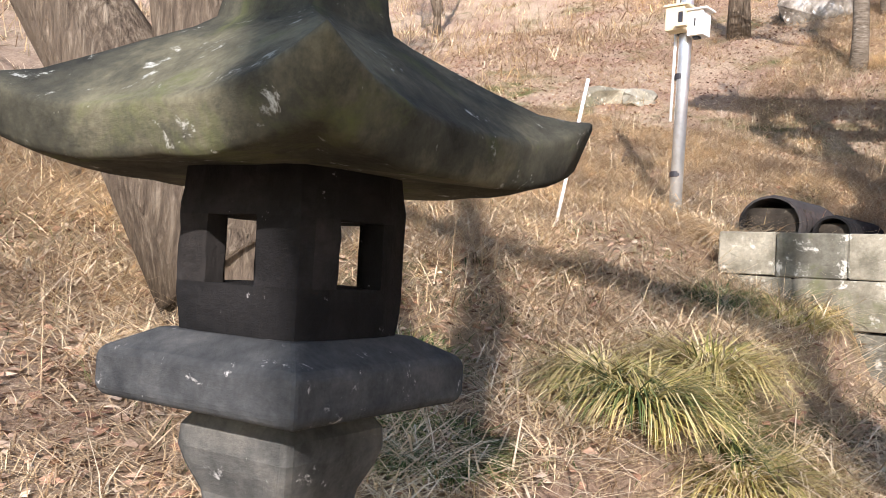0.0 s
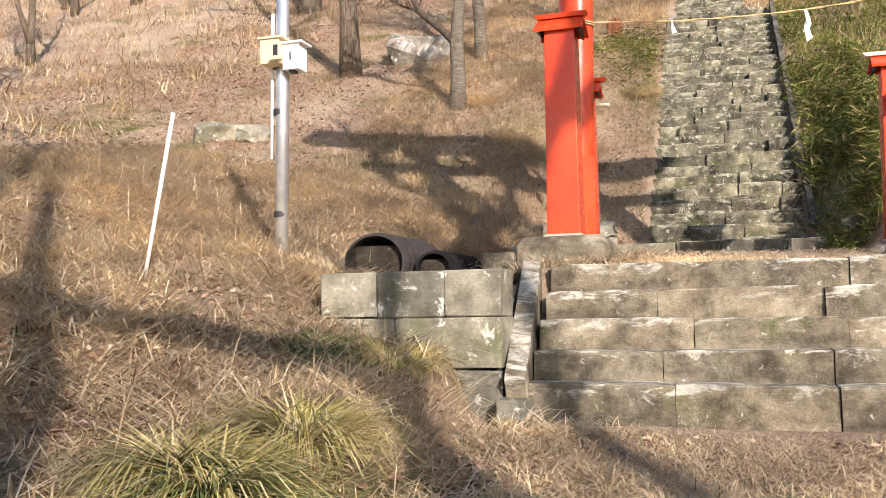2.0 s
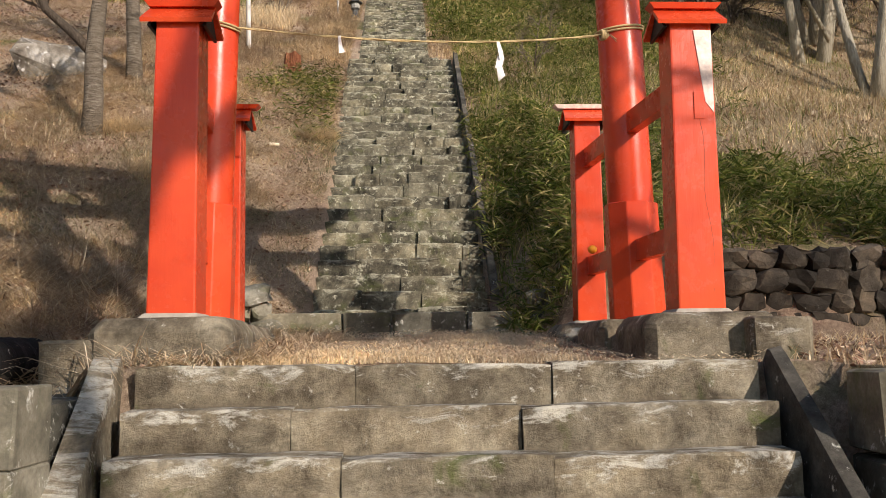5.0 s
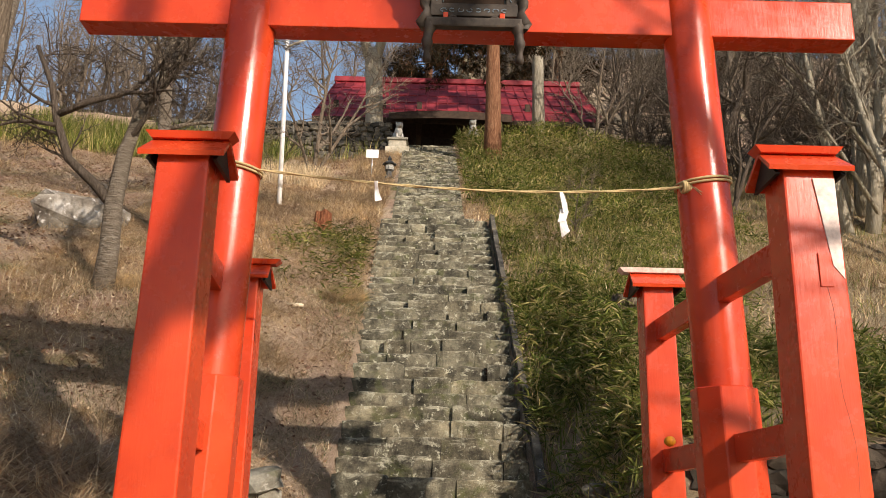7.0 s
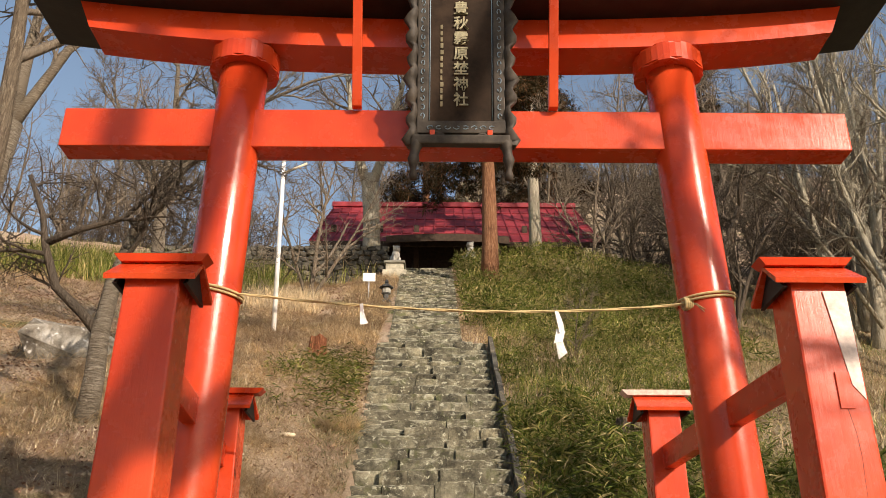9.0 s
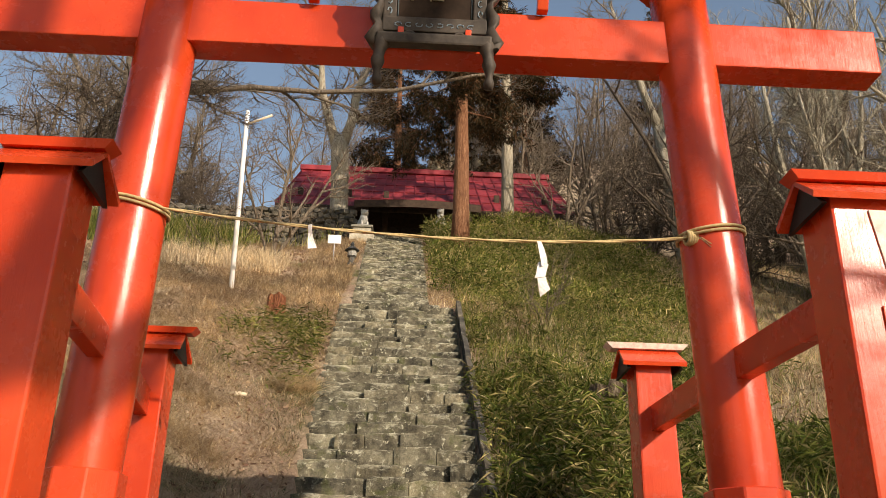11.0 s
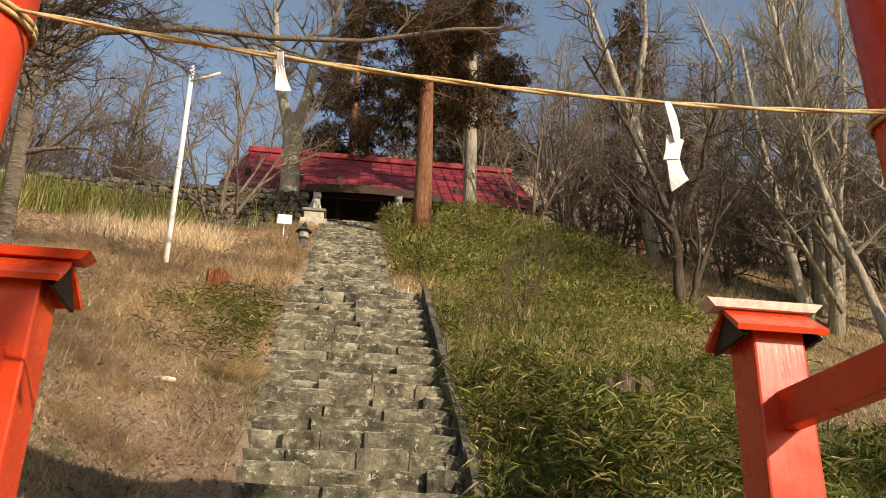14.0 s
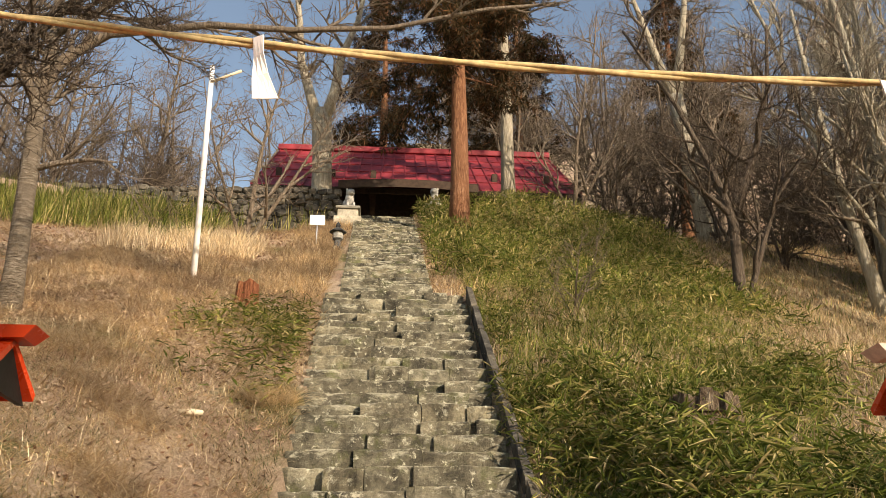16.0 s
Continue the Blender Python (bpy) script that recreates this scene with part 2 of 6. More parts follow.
M = {
    "ground": make_ground(),
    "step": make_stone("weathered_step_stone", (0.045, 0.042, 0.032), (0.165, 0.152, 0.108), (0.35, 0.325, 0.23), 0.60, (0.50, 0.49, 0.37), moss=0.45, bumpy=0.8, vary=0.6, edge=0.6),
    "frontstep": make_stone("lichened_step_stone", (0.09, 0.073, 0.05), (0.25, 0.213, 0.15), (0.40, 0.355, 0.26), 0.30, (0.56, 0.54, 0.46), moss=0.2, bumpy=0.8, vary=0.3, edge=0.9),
    "concrete": make_stone("stained_concrete", (0.075, 0.072, 0.056), (0.19, 0.18, 0.14), (0.36, 0.345, 0.28), 0.5, (0.55, 0.54, 0.47), 0.7, moss=0.4, bumpy=0.5),
    # earthy brown, darkened further: the right terrace wall's shadow is in the colour
    "earthstone": make_stone("earthy_shade_dark_stone", (0.022, 0.018, 0.014), (0.06, 0.05, 0.038), (0.13, 0.105, 0.078), 0.15, (0.25, 0.23, 0.18)),
    "rubble": make_stone("rubble_stone", (0.04, 0.037, 0.031), (0.105, 0.097, 0.08), (0.20, 0.185, 0.15), 0.3),
    "lantern": make_stone("mossy_lantern_stone", (0.016, 0.017, 0.014), (0.05, 0.051, 0.039), (0.125, 0.122, 0.086), 0.34, (0.42, 0.43, 0.38), 1.4, moss=0.4, bumpy=0.4),
    # light chamber stone: the shade under the roof is put into this near-black
    "lanterndark": make_stone("shade_dark_lantern_stone", (0.006, 0.0058, 0.006), (0.013, 0.0125, 0.0125), (0.030, 0.028, 0.028), 0.10, (0.35, 0.34, 0.33), 1.6, bumpy=0.5),
    "lanterngrey": make_stone("grey_lantern_stone", (0.032, 0.035, 0.037), (0.075, 0.079, 0.08), (0.13, 0.131, 0.127), 0.3, (0.40, 0.40, 0.38), 2.2, bumpy=0.4),
    "palestone": make_stone("pale_granite", (0.22, 0.21, 0.17), (0.42, 0.40, 0.33), (0.58, 0.56, 0.48), 0.2),
    "whitestone": make_stone("white_carved_stone", (0.36, 0.35, 0.32), (0.60, 0.59, 0.54), (0.74, 0.73, 0.68), 0.1),
    "rock": make_stone("streaked_rock", (0.12, 0.10, 0.08), (0.30, 0.27, 0.22), (0.60, 0.58, 0.53), 0.5, (0.72, 0.71, 0.68), 0.7),
    "red": make_vermilion("vermilion_paint"),
    "fadedpaint": make_plain("faded_pink_paint", (0.82, 0.64, 0.56), 0.6, vary=0.3, scale=20),
    "black": make_plain("black_paint", (0.012, 0.011, 0.010), 0.5, vary=0.5),
    "blackworn": make_plain("worn_black_metal", (0.10, 0.105, 0.10), 0.45, 0.3, vary=0.8, scale=6),
    "plaque": make_plain("dark_lacquered_wood", (0.034, 0.021, 0.013), 0.65, spec=0.12, vary=0.5, scale=9),
    "plaqueframe": make_plain("carved_weathered_wood", (0.055, 0.045, 0.035), 0.6, vary=0.6, scale=14),
    "blueline": make_plain("blue_scroll_paint", (0.22, 0.30, 0.36), 0.6),
    "gilt": make_plain("faded_gilt", (0.34, 0.31, 0.20), 0.6, vary=0.5, scale=30),
    "dullgilt": make_plain("dull_gilt", (0.20, 0.17, 0.10), 0.6),
    "rope": make_plain("straw_rope", (0.52, 0.40, 0.20), 0.85, vary=0.35, scale=60),
    "paper": make_plain("white_paper", (0.70, 0.69, 0.67), 0.8, vary=0.04, scale=5),
    "galv": make_plain("galvanised_steel", (0.55, 0.58, 0.60), 0.38, 0.75, vary=0.2, scale=8),
    "cream": make_plain("cream_plastic", (0.62, 0.52, 0.34), 0.5, vary=0.06, scale=4),
    "whiteplastic": make_plain("white_plastic", (0.80, 0.79, 0.76), 0.45, vary=0.05, scale=4),
    "darkplastic": make_plain("dark_plastic", (0.03, 0.03, 0.035), 0.5),
    "corrugated": make_plain("black_corrugated_plastic", (0.035, 0.032, 0.03), 0.6, vary=0.4, scale=10),
    "mortar": make_plain("pale_mortar", (0.36, 0.33, 0.27), 0.95, vary=0.2, scale=18),
    "orange": make_plain("orange_peel", (0.85, 0.33, 0.02), 0.45, vary=0.1),
    # roof red darkened and mottled to carry the shade of the trees
    "roof": make_plain("red_roof_sheet", (0.24, 0.030, 0.038), 0.6, vary=0.7, scale=1.6),
    "wood": make_plain("dark_aged_wood", (0.055, 0.036, 0.024), 0.8, vary=0.45, scale=7),
    "weatheredstump": make_bark("weathered_stump_wood", (0.05, 0.035, 0.022), (0.20, 0.15, 0.10), (0.48, 0.40, 0.28)),
    "stumpwood": make_bark("rotting_red_wood", (0.10, 0.035, 0.018), (0.26, 0.10, 0.05), (0.42, 0.20, 0.10)),
    "palewood": make_plain("bleached_wood", (0.62, 0.53, 0.38), 0.8, vary=0.2),
    "bark": make_bark("grey_brown_bark", (0.055, 0.041, 0.03), (0.19, 0.15, 0.108), (0.42, 0.355, 0.265)),
    # lighter copy of the bark: sunlight on the twigs is put into the colour
    "twig": make_bark("sunlit_twig_bark", (0.11, 0.088, 0.066), (0.25, 0.205, 0.155), (0.44, 0.38, 0.30)),
    "barkdark": make_bark("dark_bark", (0.045, 0.036, 0.028), (0.12, 0.095, 0.072), (0.24, 0.20, 0.155)),
    "barkpale": make_bark("pale_smooth_bark", (0.20, 0.175, 0.13), (0.43, 0.39, 0.30), (0.64, 0.60, 0.49), 0.8),
    "barkcherry": make_bark("banded_cherry_bark", (0.09, 0.07, 0.05), (0.24, 0.20, 0.15), (0.42, 0.38, 0.30), 1.2, True),
    "cedarbark": make_bark("stripped_cedar_bark", (0.10, 0.045, 0.028), (0.27, 0.13, 0.07), (0.48, 0.28, 0.16)),
    "needles": make_blades("cedar_needles", [(0, (0.02, 0.022, 0.010)), (0.45, (0.055, 0.045, 0.02)), (1, (0.17, 0.085, 0.04))], 0.8, 0.15),
    "straw": make_blades("dry_straw", [(0, (0.26, 0.175, 0.11)), (0.3, (0.56, 0.42, 0.26)), (0.65, (0.80, 0.66, 0.44)), (1, (0.92, 0.83, 0.64))]),
    "paleStraw": make_blades("bleached_straw", [(0, (0.52, 0.40, 0.26)), (0.5, (0.80, 0.68, 0.48)), (1, (0.93, 0.86, 0.69))]),
    "goldstraw": make_blades("trodden_gold_straw", [(0, (0.64, 0.51, 0.34)), (0.5, (0.86, 0.73, 0.52)), (1, (0.95, 0.88, 0.70))], trans=0.45),
    "leafy": make_blades("bamboo_grass_leaf", [(0, (0.06, 0.095, 0.02)), (0.35, (0.18, 0.24, 0.05)), (0.7, (0.37, 0.40, 0.12)), (0.88, (0.58, 0.50, 0.23)), (1, (0.76, 0.66, 0.38))], 0.45, 0.35),
    "tussock": make_blades("yellow_green_tussock", [(0, (0.20, 0.24, 0.06)), (0.3, (0.50, 0.46, 0.17)), (0.7, (0.74, 0.64, 0.30)), (1, (0.86, 0.77, 0.48))], 0.5, 0.3),
    "greentuft": make_blades("green_tuft", [(0, (0.05, 0.09, 0.03)), (0.6, (0.14, 0.20, 0.07)), (1, (0.36, 0.40, 0.16))], 0.55, 0.3),
    "litter": make_blades("fallen_leaves", [(0, (0.15, 0.085, 0.062)), (0.35, (0.36, 0.22, 0.155)), (0.7, (0.56, 0.40, 0.29)), (1, (0.82, 0.71, 0.58))], 0.8, 0.1),
}


# ---- mesh helpers ----
def raw_mesh(name, verts, faces, material, smooth=False):
    me = bpy.data.meshes.new(name)
    me.from_pydata([tuple(v) for v in verts], [], faces)
    me.materials.append(material)
    if smooth:
        me.polygons.foreach_set("use_smooth", [True] * len(me.polygons))
    me.update()
    return me


def put(name, me, parent=None, label="", m=None):
    ob = new(name, me)
    if parent is not None:
        ob.parent = parent
    if m is not None:
        ob.matrix_basis = m
    if label:
        ob["label"] = label
    return ob


def part(name, bm, material, parent=None, label="", smooth=False, m=None):
    me = bpy.data.meshes.new(name)
    bm.to_mesh(me)
    bm.free()
    me.materials.append(material)
    if smooth:
        me.polygons.foreach_set("use_smooth", [True] * len(me.polygons))
    return put(name, me, parent, label, m)


def root(name, x, y, z, label, category, group="", kind="", rz=0):
    ob = new(name)
    ob.empty_display_size = 0.1
    ob.matrix_basis = pose(x, y, z, 0, 0, rz)
    return tagged(ob, label, category, group, kind)


def block(lo, hi, bevel=0.01, seg=2, jitter=0.0, rng=None):
    """A bevelled block between two corners."""
    bm = bmesh.new()
    bmesh.ops.create_cube(bm, size=1)
    for v in bm.verts:
        v.co = Vector([lo[i] + (v.co[i] + 0.5) * (hi[i] - lo[i]) for i in range(3)])
    if bevel:
        bmesh.ops.bevel(bm, geom=bm.edges[:], offset=bevel, segments=seg, affect='EDGES', profile=0.6)
    if jitter:
        for v in bm.verts:
            v.co += Vector([rng.uniform(-jitter, jitter) for _ in range(3)])
    return bm


def tube_data(pts, radii, sides, verts, faces, cap=True):
    """Adds a tapering tube along pts to the lists."""
    n = len(pts)
    pts = [Vector(p) for p in pts]
    start = len(verts)
    ref = Vector((0.31, 0.17, 0.93))
    for i in range(n):
        d = (pts[min(i + 1, n - 1)] - pts[max(i - 1, 0)])
        if d.length < 1e-7:
            d = Vector((0, 0, 1))
        d.normalize()
        u = d.cross(ref)
        if u.length < 0.15:
            u = d.cross(Vector((1, 0, 0)))
        u.normalize()
        w = d.cross(u)
        for k in range(sides):
            a = 2 * math.pi * k / sides
            verts.append(pts[i] + (u * math.cos(a) + w * math.sin(a)) * radii[i])
    for i in range(n - 1):
        for k in range(sides):
            a, b = start + i * sides + k, start + i * sides + (k + 1) % sides
            faces.append((a, b, b + sides, a + sides))
    if cap:
        faces.append(tuple(start + (n - 1) * sides + k for k in range(sides)))
        faces.append(tuple(start + sides - 1 - k for k in range(sides)))


def tube(name, pts, radii, sides, material, parent=None, label="", smooth=True):
    v, f = [], []
    if not hasattr(radii, "__len__"):
        radii = [radii] * len(pts)
    tube_data(pts, radii, sides, v, f)
    return put(name, raw_mesh(name, v, f, material, smooth), parent, label)


def lathe(name, profile, sides, material, parent=None, label="", smooth=False, turn=0.0, m=None, squash=1.0):
    """A turned body from (radius, height) pairs; four sides give a square one."""
    v, f = [], []
    for r, z in profile:
        for k in range(sides):
            a = 2 * math.pi * k / sides + turn
            v.append((r * math.cos(a), r * math.sin(a) * squash, z))
    n = len(profile)
    for i in range(n - 1):
        for k in range(sides):
            a, b = i * sides + k, i * sides + (k + 1) % sides
            f.append((a, b, b + sides, a + sides))
    f.append(tuple(range(sides - 1, -1, -1)))
    f.append(tuple((n - 1) * sides + k for k in range(sides)))
    return put(name, raw_mesh(name, v, f, material, smooth), parent, label, m)


# ---- the lie of the land ----
def ease(a, b, v):
    t = np.clip((np.asarray(v, float) - a) / (b - a), 0, 1)
    return t * t * (3 - 2 * t)


def bank(x):
    s = np.maximum(0, -np.asarray(x, float) - 1.0)
    return np.interp(s, [0, .5, 1.4, 2.2, 3.4, 8, 14, 40], [0, .25, .43, .69, .92, 2.3, 4.6, 14])


def land_left(x, y):
    f = np.interp(y, [-20, 8, 18, 40], [1, 1, .3, .3])
    return np.interp(y, [-30, 0, 6.4, 8.3, 12.5, 16.5, 19.4, 22.3, 28, 30.1, 30.9, 36, 60, 120],
                     [-3, .28, 1.28, 1.65, 3.0, 5.5, 7.15, 8.75, 11.9, 12.8, 13.9, 14.1, 22, 44]) + bank(x) * f


def stair_line(y):
    return np.interp(y, [12.6, 20.6, 31.0], [2.36, 7.93, 13.86])


def land_mid(y):
    return np.interp(y, [-30, 0, 6.9, 7.1, 7.75, 7.85, 12.5, 20.7, 31, 36, 60, 120],
                     [-3, .28, 1.24, 1.2, 1.6, 2.235, 2.44, 7.98, 13.9, 14.1, 20, 34])


def land_right(x, y):
    d = np.maximum(0, np.asarray(x, float) - 2.5)
    return np.interp(y, [-30, 0, 6.9, 7.25, 7.4, 11.1, 11.4, 15.5, 23, 27.5, 31, 36, 60, 120],
                     [-3, .28, 1.24, 1.3, 2.2, 2.36, 3.1, 4.95, 9.0, 11.8, 13.7, 14.6, 28, 60]) - .13 * np.minimum(d, 8) * (ease(17, 22, y) - 0.85 * ease(23.5, 30, y))


def land(x, y):
    x, y = np.asarray(x, float), np.asarray(y, float)
    wl = ease(0, 1, (-x - 1.55) / np.interp(y, [8, 12.5, 20], [.25, 1.5, 2.]))
    wr = ease(0, 1, (x - np.interp(y, [8, 12.2, 20], [1.95, 1.0, 1.2])) / np.interp(y, [8, 13, 20], [.2, .8, 1.6]))
    z = land_mid(y) * (1 - wl - wr) + land_left(x, y) * wl + land_right(x, y) * wr
    z = z + 0.75 * np.exp(-((x - 3.4) / 2.2) ** 2 - ((y - 30.4) / 1.7) ** 2)
    inside = ((x > -0.95) & (x < 0.84) & (y > 12.7) & (y < 20.6)) | ((x > -0.82) & (x < 0.30) & (y >= 20.6) & (y < 31.0))
    return np.where(inside, stair_line(y) - 0.42, z)


def ripple(x, y):
    return 0.035 * np.sin(1.7 * x + 0.6 * y) * np.sin(1.3 * y - 0.4 * x) + 0.02 * np.sin(5.1 * x + 1.0) * np.sin(4.3 * y + 0.5 * x)


def lz(x, y):
    return float(land(x, y))


def build_ground():
    def lines(a, b, step, far, grow=1.22):
        out = list(np.arange(a, b, step))
        s, lo, hi = step, a, out[-1]
        while hi < far:
            s *= grow
            lo, hi = lo - s, hi + s
            out = [lo] + out + [hi]
        return np.array(out)
    xs, ys = lines(-11, 12, 0.14, 500), lines(-3, 33, 0.14, 500)
    gx, gy = np.meshgrid(xs, ys)
    flat = ((gx > -1.7) & (gx < 2.0) & (gy > 6.8) & (gy < 12.6)) | ((gx > -1.3) & (gx < 1.1) & (gy >= 12.6) & (gy < 31))
    far_hill = np.clip(np.hypot(gx, gy - 15) - 30, 0, 200) * 0.10 * (gy > -20)
    gz = land(gx, gy) + np.where(flat, 0.15, 1.0) * ripple(gx, gy) + far_hill
    n, k = gx.shape
    verts = np.stack([gx.ravel(), gy.ravel(), gz.ravel()], 1)
    idx = np.arange(n * k).reshape(n, k)
    faces = np.stack([idx[:-1, :-1], idx[:-1, 1:], idx[1:, 1:], idx[1:, :-1]], -1).reshape(-1, 4)
    me = raw_mesh("ground", verts.tolist(), faces.tolist(), M["ground"], True)
    tagged(put("ground", me), "sloping hillside of dry grass, leaf litter and moss", "ground", kind="structure")


build_ground()


# ---- stones ----
def stone_mesh(name, seed, material, rough=0.06, chamfer=0.07):
    """A worn unit block, -0.5 to 0.5, with chamfered, uneven edges."""
    rng = random.Random(seed)
    bm = bmesh.new()
    bmesh.ops.create_cube(bm, size=1)
    for v in bm.verts:
        v.co += Vector([rng.uniform(-rough, rough) * 0.5 for _ in range(3)])
    bmesh.ops.bevel(bm, geom=bm.edges[:], offset=chamfer, segments=1, affect='EDGES')
    for v in bm.verts:
        v.co += Vector([rng.uniform(-rough, rough) * 0.35 for _ in range(3)])
    me = bpy.data.meshes.new(name)
    bm.to_mesh(me)
    bm.free()
    me.materials.append(material)
    return me


def boulder_mesh(name, seed, material, rough=0.16):
    rng = random.Random(seed)
    bm = bmesh.new()
    bmesh.ops.create_icosphere(bm, subdivisions=2, radius=0.56)
    for v in bm.verts:
        p = v.co.copy()
        for i in range(3):
            p[i] = max(-0.46, min(0.46, p[i] * 1.25))
        v.co = p + Vector([rng.uniform(-rough, rough) * 0.5 for _ in range(3)])
    me = bpy.data.meshes.new(name)
    bm.to_mesh(me)
    bm.free()
    me.materials.append(material)
    return me


def tread_mesh(name, seed, material, rough):
    """A worn unit step stone whose upper front edge is chipped along its length."""
    rng = random.Random(seed)
    bm = bmesh.new()
    rows = []
    n = 6
    for i in range(n + 1):
        x = -0.5 + i / n + (rng.uniform(-0.03, 0.03) if 0 < i < n else 0)
        chip = rng.uniform(0.02, 0.07) * (2.2 if rng.random() < 0.22 else 1)
        worn = rng.uniform(0, rough)
        end = 0.03 if i in (0, n) else 0
        rows.append([bm.verts.new(p) for p in ((x, -0.5 + end, -0.5), (x, -0.5 + end + rng.uniform(-rough, rough) * 0.4, 0.05), (x, -0.5 + end + worn * 0.4, 0.5 - chip - end),
                                               (x, -0.5 + chip * 0.55 + worn * 0.4, 0.5 - worn * 0.5 - end), (x, 0.5, 0.5 - rng.uniform(0, rough)), (x, 0.5, -0.5))])
    for a, b in zip(rows, rows[1:]):
        for k in range(5):
            bm.faces.new((a[k], b[k], b[k + 1], a[k + 1]))
    bm.faces.new(rows[0])
    bm.faces.new(rows[-1][::-1])
    bmesh.ops.recalc_face_normals(bm, faces=bm.faces)
    me = bpy.data.meshes.new(name)
    bm.to_mesh(me)
    bm.free()
    me.materials.append(material)
    return me


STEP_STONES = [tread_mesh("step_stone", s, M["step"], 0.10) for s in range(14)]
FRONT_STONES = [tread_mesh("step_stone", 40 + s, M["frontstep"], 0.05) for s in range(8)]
EDGE_STONES = [stone_mesh("edge_slab", 30 + s, M["rubble"], 0.05, 0.05) for s in range(4)]
CHEEK = stone_mesh("slab", 47, M["frontstep"], 0.03, 0.03)
CONC_BLOCKS = [stone_mesh("block", 60 + s, M["concrete"], 0.03, 0.03) for s in range(5)]
PALE_RUBBLE = [boulder_mesh("stone", 90 + s, M["concrete"]) for s in range(5)]
DARK_RUBBLE = [boulder_mesh("stone", 70 + s, M["earthstone"], 0.22) for s in range(6)]
RUBBLE = [boulder_mesh("stone", 80 + s, M["rubble"]) for s in range(8)]


def set_stone(name, meshes, rng, parent, centre, size, turn=1.5):
    ob = put(name, rng.choice(meshes), parent)
    ob.matrix_basis = Matrix.LocRotScale(centre, Euler((radians(rng.uniform(-turn, turn)), radians(rng.uniform(-turn, turn)), radians(rng.uniform(-turn, turn)))), size)
    return ob


def stair_run(name, label, meshes, seed, x0, x1, y0, z0, run, rise, count, depth, spread, x2=None, x3=None, wear=0.015):
    """A flight of count steps; each step is a row of long stones."""
    rng = random.Random(seed)
    flight = root(name, 0, 0, 0, label, "stairs", kind="structure")
    for i in range(count):
        f = i / max(1, count - 1)
        a = x0 + ((x2 if x2 is not None else x0) - x0) * f
        b = x1 + ((x3 if x3 is not None else x1) - x1) * f
        y, top = y0 + run * i, z0 + rise * (i + 1)
        x = a
        a -= rng.uniform(0, 0.04)
        while x < b - 0.12:
            w = rng.uniform(*spread)
            if b - x - w < spread[0] * 0.6:
                w = b - x
            dz, dy = rng.uniform(-wear, wear * 0.6), rng.uniform(-wear, wear) * 2.2
            h = rise + 0.10
            set_stone("step_stone", meshes, rng, flight, (x + w / 2, y + dy + depth / 2, top + dz - h / 2), (w - 0.004, depth, h), 0.7)
            x += w
    return flight


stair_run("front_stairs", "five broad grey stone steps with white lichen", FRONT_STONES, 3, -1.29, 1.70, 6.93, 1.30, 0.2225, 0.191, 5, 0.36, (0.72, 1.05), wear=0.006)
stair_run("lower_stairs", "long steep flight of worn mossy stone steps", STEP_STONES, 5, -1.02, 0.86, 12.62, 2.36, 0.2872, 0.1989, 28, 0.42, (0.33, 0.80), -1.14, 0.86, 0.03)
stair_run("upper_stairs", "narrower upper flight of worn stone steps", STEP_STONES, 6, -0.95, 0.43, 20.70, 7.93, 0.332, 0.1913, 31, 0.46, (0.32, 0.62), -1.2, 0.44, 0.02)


def kerbs():
    rng = random.Random(8)
    row = root("stair_foot_kerb", 0, 0, 0, "low row of squared stones across the stair foot", "kerb", kind="structure")
    for x0, x1 in ((-1.45, -0.66), (-0.63, -0.18), (-0.15, 0.55), (0.58, 1.22)):
        set_stone("kerb_stone", CONC_BLOCKS, rng, row, ((x0 + x1) / 2, 12.36, 2.53), (x1 - x0, 0.26, 0.28), 1)
    edge = root("stair_edging", 0, 0, 0, "thin dark stone slabs edging the stairs", "kerb", kind="structure")
    for i in range(9):
        y = 13.1 + i * 0.83
        for x, up in ((0.94, -0.06),):
            ob = put("edge_slab", EDGE_STONES[i % 4], edge)
            ob.matrix_basis = Matrix.LocRotScale((x, y + 0.42, float(stair_line(y + 0.42)) + 0.1 + up), Euler((math.atan(0.695), 0, radians(rng.uniform(-1.2, 1.2)))), (0.085, 0.99, 0.34))
    side = root("stair_cheek", 0, 0, 0, "sloping stone slab beside the front steps", "stair side", kind="structure")
    ob = put("slab", CHEEK, side)
    ob.matrix_basis = Matrix.LocRotScale((-1.385, 7.40, 1.79), Euler((radians(35), 0, radians(5.5))), (0.13, 1.36, 0.30))
    ob = put("foot_block", CONC_BLOCKS[1], side)
    ob.matrix_basis = pose(-1.34, 6.84, 1.25) @ Matrix.Diagonal((0.18, 0.24, 0.30, 1))
    # darker stone than the left cheek: its shadow is put into the colour
    side2 = root("stair_cheek", 0, 0, 0, "sloping stone slab beside the front steps, dark stone for its shadow", "stair side", kind="structure")
    ob = put("slab", EDGE_STONES[1], side2)
    ob.matrix_basis = Matrix.LocRotScale((1.78, 7.38, 1.77), Euler((radians(36.5), 0, radians(-1))), (0.075, 1.42, 0.32))
    ob = put("foot_block", CONC_BLOCKS[2], side2)
    ob.matrix_basis = pose(1.86, 6.72, 1.33, 0, 0, 4) @ Matrix.Diagonal((0.27, 0.26, 0.30, 1))


